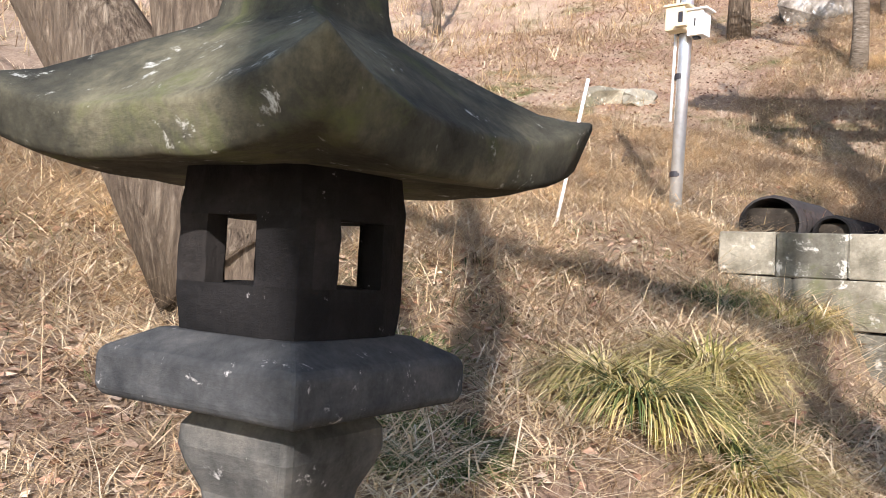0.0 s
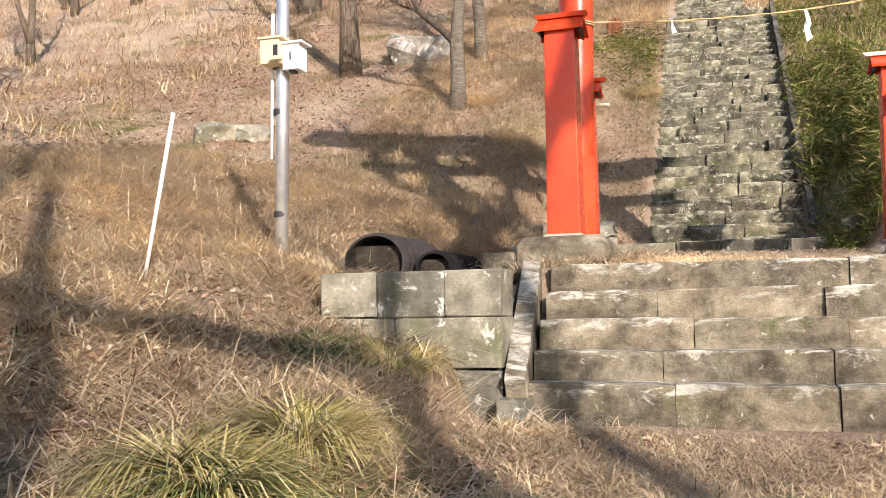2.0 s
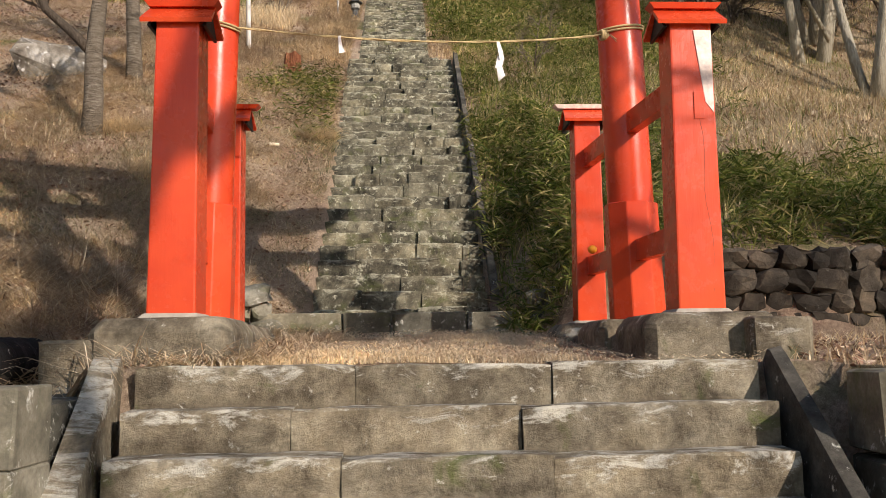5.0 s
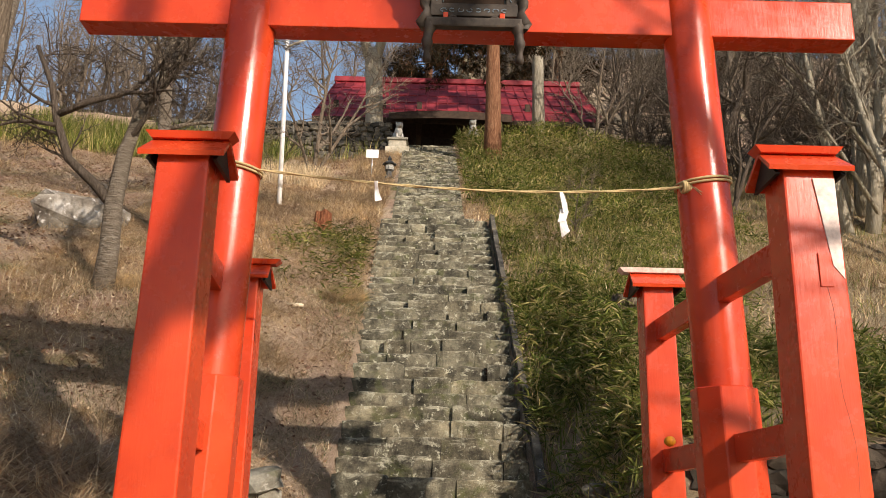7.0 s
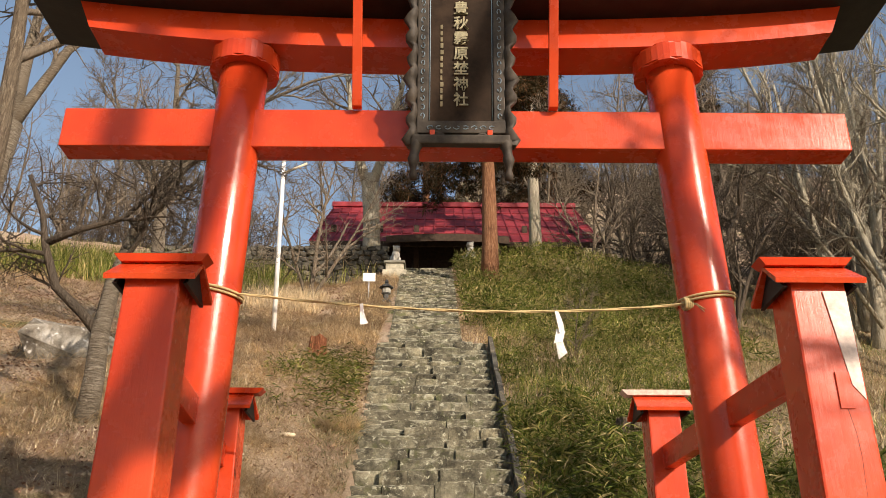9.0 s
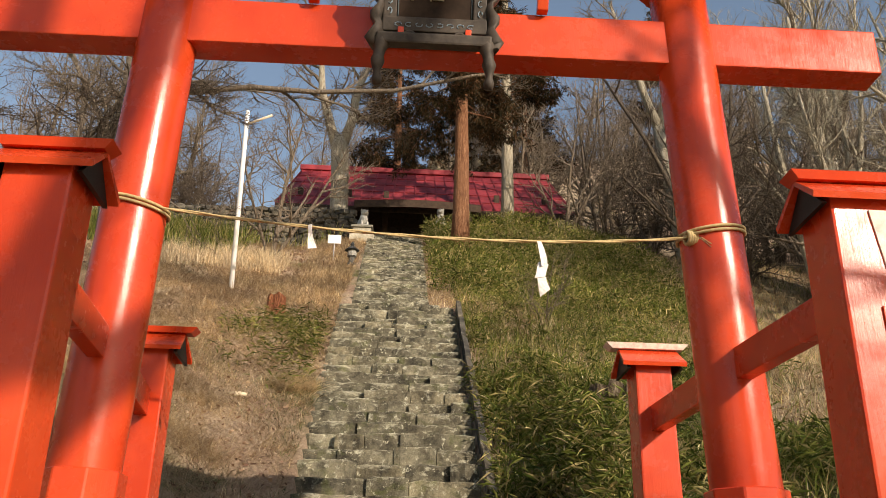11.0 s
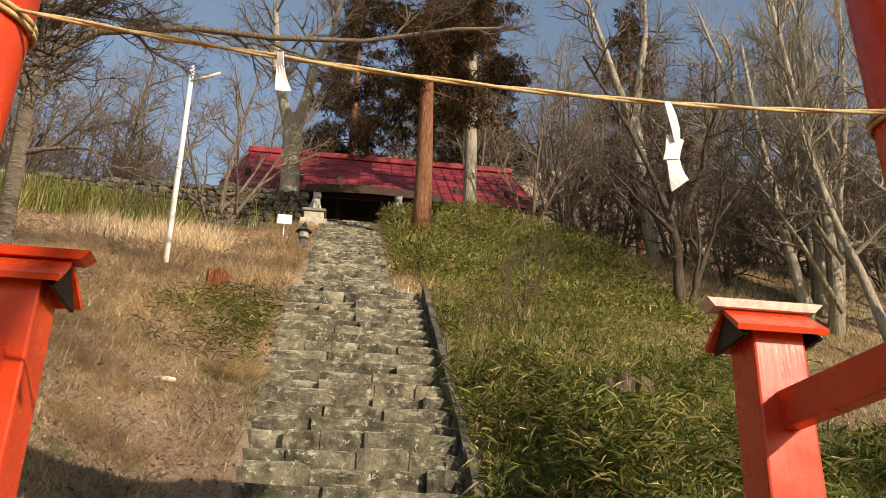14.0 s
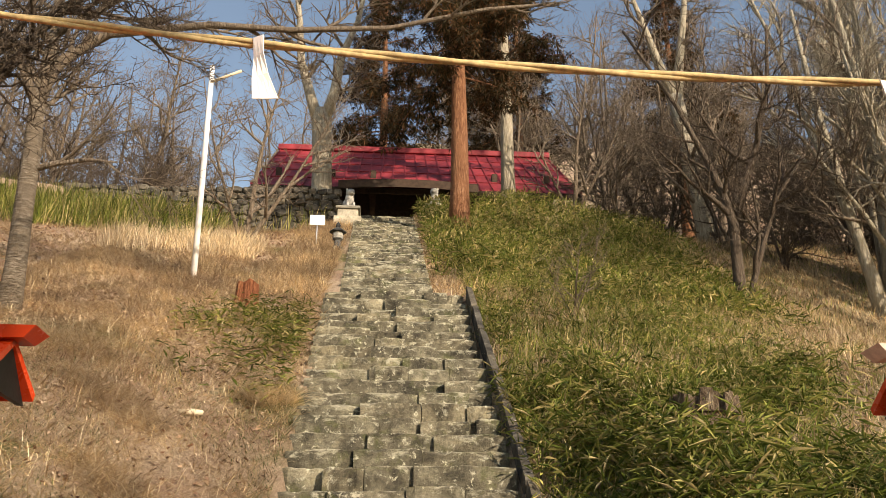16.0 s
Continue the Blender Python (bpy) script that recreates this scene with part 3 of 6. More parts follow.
def wing_walls():
    rng = random.Random(9)
    wall = root("retaining_wall_left", -2.65, 6.86, 0, "low wall of big stained concrete blocks", "wall", kind="structure", rz=0)
    for z0, z1, cuts in ((1.90, 2.20, (0, 0.40, 0.86, 1.235)), (1.57, 1.897, (0.02, 0.52, 1.235)), (1.2, 1.567, (0.1, 0.62, 1.235))):
        for a, b in zip(cuts, cuts[1:]):
            set_stone("block", CONC_BLOCKS, rng, wall, ((a + b) / 2, 0.16, (z0 + z1) / 2), (b - a - 0.004, 0.34, z1 - z0 - 0.004), 0.6)
    set_stone("end_block", CONC_BLOCKS, rng, wall, (1.03, 0.78, 1.62), (0.26, 0.9, 0.98), 0.4)
    wall = root("retaining_wall_right", 1.93, 7.12, 0, "grey concrete block wall beside the steps", "wall", kind="structure", rz=-4)
    for z0, z1 in ((1.86, 2.22), (1.5, 1.85), (1.1, 1.49)):
        x = 0.0
        while x < 4.6:
            w = rng.uniform(0.7, 1.0)
            set_stone("block", CONC_BLOCKS, rng, wall, (x + w / 2, 0.2, (z0 + z1) / 2), (w - 0.01, 0.36, z1 - z0 - 0.008), 0.6)
            x += w


def rubble_wall(name, label, seed, xa, ya, xb, yb, height, size, base=None, meshes=None):
    """A dry-stone wall from a to b; its stones lie in rough courses."""
    rng = random.Random(seed)
    wall = root(name, 0, 0, 0, label, "wall", kind="structure")
    length = math.hypot(xb - xa, yb - ya)
    courses = max(1, round(height / (size * 0.72)))
    for c in range(courses):
        s = rng.uniform(0, size * 0.5)
        while s < length:
            w = size * rng.uniform(0.65, 1.45)
            t = (s + w / 2) / length
            x, y = xa + (xb - xa) * t, ya + (yb - ya) * t
            z = (base if base is not None else lz(x, y - 0.3)) + (c + 0.45) * height / courses
            h = height / courses * rng.uniform(1.0, 1.25)
            ob = put("stone", rng.choice(meshes or RUBBLE), wall)
            ob.matrix_basis = Matrix.LocRotScale((x, y + rng.uniform(-0.05, 0.05), z), Euler((rng.uniform(-.2, .2), rng.uniform(-.25, .25), math.atan2(yb - ya, xb - xa) + rng.uniform(-.2, .2))), (w * 1.05, size * 1.1, h))
            s += w
    return wall


kerbs()
wing_walls()
rubble_wall("terrace_wall_right", "rough brown stone wall holding the bamboo bank, shadow in its colour", 21, 1.75, 11.35, 8.5, 11.1, 0.95, 0.24, 2.22, DARK_RUBBLE)
rubble_wall("terrace_wall_left", "rough mossy stones beside the stair foot", 22, -2.6, 12.1, -1.35, 12.3, 0.66, 0.26, 2.28, PALE_RUBBLE)
rubble_wall("terrace_wall_inner", "pale rough stones behind the gate post", 24, 1.15, 12.2, 1.75, 11.7, 0.6, 0.26, 2.28, PALE_RUBBLE)
rubble_wall("shrine_terrace_wall", "grey dry-stone wall below the shrine yard", 23, -9.0, 30.3, -1.72, 30.2, 1.66, 0.23, 12.72)


# ---- torii gate ----
AXIS_Y = 9.72
PIL = {"l": ((-1.395, 2.45), (-1.322, 6.21)), "r": ((1.605, 2.45), (1.485, 6.21))}
gate = root("torii_gate", 0.1, AXIS_Y, 2.45, "vermilion wooden shrine gate with four supporting posts", "torii gate")
GI = Matrix.Translation((-0.1, -AXIS_Y, -2.45))


def gpart(name, bm, material, label="", smooth=False, parent=None):
    bm.transform(GI)
    return part(name, bm, material, parent if parent is not None else gate, label, smooth)


def taper_round(bottom, top, r0, r1, sides=28):
    bm = bmesh.new()
    rings = []
    for i in range(7):
        f = i / 6
        c = Vector(bottom).lerp(Vector(top), f)
        r = r0 + (r1 - r0) * f
        rings.append([bm.verts.new(c + Vector((r * math.cos(2 * math.pi * k / sides), r * math.sin(2 * math.pi * k / sides), 0))) for k in range(sides)])
    for a, b in zip(rings, rings[1:]):
        for k in range(sides):
            bm.faces.new((a[k], a[(k + 1) % sides], b[(k + 1) % sides], b[k]))
    bm.faces.new(rings[-1])
    bm.faces.new(rings[0][::-1])
    return bm


def pillar_x(side, z):
    (x0, z0), (x1, z1) = PIL[side]
    return x0 + (x1 - x0) * (z - z0) / (z1 - z0)


def curve_beam(x0, x1, y0, y1, z0, z1, rise, slant, n=28):
    """A beam from x0 to x1 whose ends curve up by rise and lean out by slant."""
    bm = bmesh.new()
    mid_x, half = (x0 + x1) / 2, (x1 - x0) / 2
    rings = []
    for i in range(n + 1):
        x = x0 + (x1 - x0) * i / n
        u = (x - mid_x) / half
        dz = rise * abs(u) ** 2.6
        s = slant * u * abs(u) ** 6
        rings.append([bm.verts.new(p) for p in ((x, y0, z0 + dz), (x, y1, z0 + dz), (x + s, y1, z1 + dz), (x + s, y0, z1 + dz))])
    for a, b in zip(rings, rings[1:]):
        for k in range(4):
            bm.faces.new((a[k], b[k], b[(k + 1) % 4], a[(k + 1) % 4]))
    bm.faces.new(rings[0])
    bm.faces.new(rings[-1][::-1])
    bmesh.ops.recalc_face_normals(bm, faces=bm.faces)
    return bm


def build_gate():
    for s in ("l", "r"):
        (x0, z0), (x1, z1) = PIL[s]
        gpart("pillar", taper_round((x0, AXIS_Y, z0), (x1, AXIS_Y, z1), 0.163, 0.155), M["red"], smooth=True)
        bm = bmesh.new()
        oct_r = 0.198
        a = [bm.verts.new((x0 + oct_r * math.cos(math.pi / 8 + k * math.pi / 4), AXIS_Y + oct_r * math.sin(math.pi / 8 + k * math.pi / 4), 2.47)) for k in range(8)]
        xt = pillar_x(s, 3.32)
        b = [bm.verts.new((xt + (oct_r - 0.008) * math.cos(math.pi / 8 + k * math.pi / 4), AXIS_Y + (oct_r - 0.008) * math.sin(math.pi / 8 + k * math.pi / 4), 3.32)) for k in range(8)]
        for k in range(8):
            bm.faces.new((a[k], a[(k + 1) % 8], b[(k + 1) % 8], b[k]))
        bm.faces.new(b)
        bm.faces.new(a[::-1])
        bmesh.ops.bevel(bm, geom=[e for e in bm.edges], offset=0.006, segments=1, affect='EDGES')
        gpart("pillar_sleeve", bm, M["red"], "octagonal red base sleeve")
        bm = taper_round((x1, AXIS_Y, 6.105), (x1, AXIS_Y, 6.24), 0.225, 0.225, 36)
        bmesh.ops.bevel(bm, geom=[e for e in bm.edges if abs(e.verts[0].co.z - e.verts[1].co.z) < 1e-4 and (abs(e.verts[0].co.z - 6.105) < 1e-3 or abs(e.verts[0].co.z - 6.24) < 1e-3)], offset=0.012, segments=2, affect='EDGES')
        gpart("capital_ring", bm, M["red"], smooth=False)
    gpart("tie_beam", block((-2.41, AXIS_Y - 0.09, 5.505), (2.56, AXIS_Y + 0.09, 5.78), 0.008), M["red"], "straight lower crossbeam")
    gpart("lintel", curve_beam(-2.34, 2.56, AXIS_Y - 0.15, AXIS_Y + 0.15, 6.225, 6.455, 0.15, 0.10), M["red"], "upturned red lintel")
    gpart("soffit", curve_beam(-2.78, 2.98, AXIS_Y - 0.38, AXIS_Y + 0.38, 6.46, 6.53, 0.18, 0.05), M["black"], "black eave underside")
    gpart("top_rail", curve_beam(-2.80, 3.0, AXIS_Y - 0.42, AXIS_Y + 0.42, 6.535, 6.625, 0.20, 0.06), M["red"], "upturned red top rail")
    bm = bmesh.new()
    n, rings = 28, []
    for i in range(n + 1):
        x = -2.86 + 5.92 * i / n
        u = (x - 0.1) / 2.96
        dz = 0.21 * abs(u) ** 2.6
        rings.append([bm.verts.new((x, AXIS_Y + dy, 6.625 + z + dz)) for dy, z in ((-0.47, 0.0), (-0.47, 0.035), (0, 0.2), (0.47, 0.035), (0.47, 0.0))])
    for a, b in zip(rings, rings[1:]):
        for k in range(5):
            bm.faces.new((a[k], b[k], b[(k + 1) % 5], a[(k + 1) % 5]))
    bm.faces.new(rings[0])
    bm.faces.new(rings[-1][::-1])
    bmesh.ops.recalc_face_normals(bm, faces=bm.faces)
    gpart("gate_roof", bm, M["blackworn"], "worn dark metal ridge cover")
    for x in (-0.555, 0.69):
        bm = block((x - 0.03, AXIS_Y - 0.145, 5.775), (x + 0.03, AXIS_Y - 0.095, 6.64), 0.005)
        for v in bm.verts:
            v.co.y -= 0.37 * (v.co.z - 5.775) / 0.865
        gpart("strut", bm, M["red"], "thin red leaning upright")
    gpart("centre_strut", block((-0.02, AXIS_Y - 0.08, 5.78), (0.24, AXIS_Y + 0.08, 6.23), 0.008), M["red"])
    for x, y, name in ((-1.305, 8.62, "f"), (1.655, 8.62, "f"), (-1.47, 10.85, "b"), (1.495, 10.85, "b")):
        half = 0.135 if name == "f" else 0.12
        bm = block((x - half, y - half, 2.50), (x + half, y + half, 4.23), 0.012)
        for v in bm.verts:
            f = (v.co.z - 2.5) / 1.74
            v.co.x = x + (v.co.x - x) * (1 - 0.10 * f)
            v.co.y = y + (v.co.y - y) * (1 - 0.10 * f)
        gpart("post", bm, M["red"])
        # gabled little roof: two sloping boards, a ridge board and dark gable ends
        cap = root("post_cap", 0, 0, 0, "", "")
        for key in ("label", "category"):
            if key in cap:
                del cap[key]
        cap.parent = gate
        cap.matrix_basis = Matrix.Translation((x - 0.1, y - AXIS_Y, 4.215 - 2.45)) @ Matrix.Scale(0.76, 4)
        for sgn in (-1, 1):
            bm = bmesh.new()
            prof = ((0.0, 0.115), (0.0, 0.145), (0.225, -0.02), (0.215, -0.05))
            r = [[bm.verts.new((ex + (0.02 if ex > 0 else -0.02) * (q in (2, 3)), sgn * dy, dz)) for q, (dy, dz) in enumerate(prof)] for ex in ((-0.245, 0.245) if name == "f" else (-0.235, 0.225))]
            for k in range(4):
                bm.faces.new((r[0][k], r[1][k], r[1][(k + 1) % 4], r[0][(k + 1) % 4]))
            bm.faces.new(r[0][::-1])
            bm.faces.new(r[1])
            bmesh.ops.recalc_face_normals(bm, faces=bm.faces)
            part("roof_board", bm, M["red"], cap)
        bm = bmesh.new()
        r = [[bm.verts.new((ex * (1.0 + 0.16 * (dz > 0.15)), dy, dz)) for dy, dz in ((-0.06, 0.13), (-0.075, 0.175), (0.075, 0.175), (0.06, 0.13))] for ex in ((-0.245, 0.245) if name == "f" else (-0.295, 0.275))]
        for k in range(4):
            bm.faces.new((r[0][k], r[1][k], r[1][(k + 1) % 4], r[0][(k + 1) % 4]))
        bm.faces.new(r[0][::-1])
        bm.faces.new(r[1])
        bmesh.ops.recalc_face_normals(bm, faces=bm.faces)
        part("ridge_board", bm, M["fadedpaint"] if (x > 0 and name == "b") else M["red"], cap, "ridge board with flaking paint" if (x > 0 and name == "b") else "")
        for ex in (-0.205, 0.205):
            bm = bmesh.new()
            r = [[bm.verts.new((ex + d, dy, dz)) for dy, dz in ((-0.20, -0.07), (0, 0.115), (0.20, -0.07))] for d in (-0.012, 0.012)]
            for k in range(3):
                bm.faces.new((r[0][k], r[1][k], r[1][(k + 1) % 3], r[0][(k + 1) % 3]))
            bm.faces.new(r[0][::-1])
            bm.faces.new(r[1])
            bmesh.ops.recalc_face_normals(bm, faces=bm.faces)
            part("gable_board", bm, M["black"], cap, "black gable board")
        bm = bmesh.new()
        r = [bm.verts.new((x + a * 0.17, y + b * 0.17, 2.503)) for a, b in ((-1, -1), (1, -1), (1, 1), (-1, 1))]
        r2 = [bm.verts.new((x + a * 0.142, y + b * 0.142, 2.53)) for a, b in ((-1, -1), (1, -1), (1, 1), (-1, 1))]
        for k in range(4):
            bm.faces.new((r[k], r[(k + 1) % 4], r2[(k + 1) % 4], r2[k]))
        bm.faces.new(r2)
        bm.faces.new(r[::-1])
        gpart("mortar_collar", bm, M["mortar"], "pale mortar fillet")
    bm = block((1.668, 8.4905, 3.66), (1.772, 8.508, 4.15), 0.002)
    for v in bm.verts:
        if v.co.z < 3.9 and v.co.x < 1.72:
            v.co += Vector((0.055, 0, 0.06))
    gpart("worn_patch", bm, M["fadedpaint"], "sun-bleached flaking white paint")
    gpart("repair_patch", block((1.655, 8.4875, 3.62), (1.715, 8.508, 3.78), 0.002), M["red"], "small square repair patch")
    v, f = [], []
    tube_data([Vector((1.685 + 0.012 * math.sin(i * 1.1) + 0.005 * i, 8.4958 - 0.00075 * i, 3.62 - 0.1 * i)) + GI.translation for i in range(11)], [0.003] * 11, 4, v, f)
    put("crack", raw_mesh("crack", v, f, M["black"]), gate, "thin dark drying crack")
    for s, xf, xb in (("l", -1.305, -1.47), ("r", 1.655, 1.495)):
        for z in (2.90, 3.80):
            for ya, xa, yb, xbb in ((8.70, xf, AXIS_Y - 0.08, pillar_x(s, z)), (AXIS_Y + 0.08, pillar_x(s, z), 10.77, xb)):
                bm = block((-0.038, 0, 0), (0.038, yb - ya, 0.15), 0.006)
                for v in bm.verts:
                    v.co.x += xa + (xbb - xa) * v.co.y / (yb - ya)
                    v.co.y += ya
                    v.co.z += z
                gpart("brace", bm, M["red"])

    for o in gate.children:
        if o.name.split(".")[0] in ("tie_beam", "lintel", "soffit", "top_rail", "gate_roof", "strut", "centre_strut", "capital_ring", "pillar"):
            o.location.z += 0.06


build_gate()


def plinth(label, xc_front, xc_back, extra):
    """The base of one gate leg: three chamfered foot stones on a low course."""
    rng = random.Random(31 + int(extra))
    base = root("stone_plinth", (xc_front + xc_back) / 2, AXIS_Y, 2.22, label, "plinth", "stone plinths of the gate")
    inv = Matrix.Translation((-(xc_front + xc_back) / 2, -AXIS_Y, -2.22))
    for y, x, wx, wy in ((8.66, xc_front, 0.38, 0.40), (AXIS_Y, (xc_front + xc_back) / 2, 0.36, 0.36), (10.86, xc_back, 0.36, 0.36)):
        bm = bmesh.new()
        ring = []
        for z, k in ((2.15, 1.0), (2.43, 1.0), (2.503, 0.86)):
            ring.append([bm.verts.new((x + wx * a * k, y + wy * b * k, z + rng.uniform(-.006, .006))) for a, b in ((-1, -.84), (-.86, -1), (.86, -1), (1, -.84), (1, .84), (.86, 1), (-.86, 1), (-1, .84))])
        for a, b in zip(ring, ring[1:]):
            for k in range(8):
                bm.faces.new((a[k], a[(k + 1) % 8], b[(k + 1) % 8], b[k]))
        bm.faces.new(ring[-1])
        bm.faces.new(ring[0][::-1])
        bmesh.ops.bevel(bm, geom=[e for e in bm.edges if min(v.co.z for v in e.verts) > 2.3], offset=0.015, segments=1, affect='EDGES')
        bm.transform(inv)
        part("foot_stone", bm, M["frontstep"], base)
    for ya, yb in ((9.04, 9.37), (10.07, 10.5)):
        f = ((ya + yb) / 2 - 8.66) / 2.2
        x = xc_front + (xc_back - xc_front) * f
        bm = block((x - 0.30, ya, 2.13), (x + 0.30, yb, 2.40), 0.02, 1)
        bm.transform(inv)
        part("linking_stone", bm, M["frontstep"], base)
    if extra:
        bm = block((1.80, 8.14, 2.22), (2.12, 8.42, 2.47), 0.015, 1, 0.006, rng)
        bm.transform(inv)
        part("corner_stone", bm, M["frontstep"], base)
    else:
        bm = block((-1.93, 8.28, 2.06), (-1.60, 8.75, 2.38), 0.03, 2, 0.01, rng)
        bm.transform(inv)
        part("corner_stone", bm, M["frontstep"], base)


plinth("mossy grey stone base under the gate posts", -1.31, -1.49, False)
plinth("grey stone base under the gate posts, with a corner block", 1.655, 1.54, True)


def build_plaque():
    """Carved hanging name board, leaning forward between the beams."""
    tilt = 12
    board = root("name_plaque", 0.10, AXIS_Y - 0.20, 5.50, "dark carved wooden name plaque with gilt characters", "plaque")
    board.matrix_basis = pose(0.10, AXIS_Y - 0.20, 5.56, tilt, 0, 0)
    part("board", block((-0.215, -0.03, 0.10), (0.215, 0.01, 1.06), 0.004), M["plaque"], board)
    for x in (-0.235, 0.235):
        part("inner_frame", block((x - 0.035, -0.05, 0.06), (x + 0.035, 0.012, 1.10), 0.006), M["plaqueframe"], board)
    for z in (0.06, 1.09):
        part("inner_frame", block((-0.272, -0.052, z - 0.04), (0.272, 0.014, z + 0.04), 0.006), M["plaqueframe"], board)
    rng = random.Random(5)
    for sgn in (-1, 1):
        v, f = [], []
        n = 34
        for i in range(n + 1):
            z = -0.06 + 1.22 * i / n
            w = 0.055 + 0.022 * math.sin(i * 1.7) + 0.012 * math.sin(i * 0.6 + 1)
            for dx, dy in ((0.262, 0.02), (0.262, -0.035), (0.262 + w, -0.085), (0.275 + w, -0.06), (0.27 + w * 0.8, 0.02)):
                v.append((sgn * dx, dy + 0.012 * math.sin(i * 1.7 + 0.8), z))
        for i in range(n):
            for k in range(5):
                a, b = i * 5 + k, i * 5 + (k + 1) % 5
                f.append((a, b, b + 5, a + 5) if sgn > 0 else (b, a, a + 5, b + 5))
        f += [tuple(range(5)), tuple(n * 5 + k for k in range(5))]
        put("carved_border", raw_mesh("carved_border", v, f, M["plaqueframe"], True), board, "scalloped carved border")
        pts = [(sgn * (0.27 + 0.02 * math.sin(q * 2.2)), -0.03 - 0.02 * math.sin(q * 2.2), -0.02 - q * 0.26) for q in [i / 8 for i in range(9)]]
        tube("carved_leg", pts, [0.042 - 0.022 * (i / 8) + 0.008 * math.sin(i * 1.9) for i in range(9)], 8, M["plaqueframe"], board, "tapering carved leg")
        tube("scroll", [(sgn * (0.13 + 0.028 * math.cos(a)), -0.06, -0.01 + 0.022 * math.sin(a)) for a in [i * 0.55 for i in range(11)]], 0.009, 6, M["plaqueframe"], board)
        part("red_peg", block((sgn * 0.175 - 0.016, -0.07, -0.035), (sgn * 0.175 + 0.016, -0.01, 0.035), 0.004), M["red"], board)
        for i in range(16):
            v, f = [], []
            z = 0.13 + i * 0.058
            tube_data([(sgn * (0.236 + 0.011 * math.cos(a + i)), -0.0535, z + 0.018 * math.sin(a + i)) for a in [q * 0.9 for q in range(6)]], [0.0035] * 6, 4, v, f)
            put("blue_scrollwork", raw_mesh("blue_scrollwork", v, f, M["blueline"]), board, "blue painted scrollwork")
        tube("gilt_line", [(sgn * 0.193, -0.033, 0.11), (sgn * 0.193, -0.033, 1.04)], 0.0035, 5, M["blueline"], board)
    for i in range(8):
        v, f = [], []
        x = -0.19 + i * 0.054
        tube_data([(x + 0.018 * math.cos(a + i), -0.0545, 0.055 + 0.011 * math.sin(a + i)) for a in [q * 0.9 for q in range(6)]], [0.0035] * 6, 4, v, f)
        put("blue_scrollwork", raw_mesh("blue_scrollwork", v, f, M["blueline"]), board, "blue painted scrollwork")
    part("bottom_rail", block((-0.30, -0.075, -0.055), (0.30, 0.01, 0.005), 0.012), M["plaqueframe"], board)
    for i, ch in enumerate("豊秋霧原埜神社"):
        cu = bpy.data.curves.new("character", 'FONT')
        cu.body, cu.size, cu.extrude, cu.align_x, cu.align_y = ch, 0.094, 0.005, 'CENTER', 'CENTER'
        cu.offset = 0.0015
        cu.materials.append(M["gilt"])
        ob = put("character", cu, board)
        ob.matrix_basis = pose(0.0, -0.037, 0.85 - i * 0.102, 90, 0, 0)
    for i in range(13):
        part("small_character", block((-0.128, -0.036, 0.20 + i * 0.043), (-0.108 - 0.008 * rng.random(), -0.029, 0.226 + i * 0.043 + 0.006 * rng.random()), 0), M["dullgilt"], board)


build_plaque()


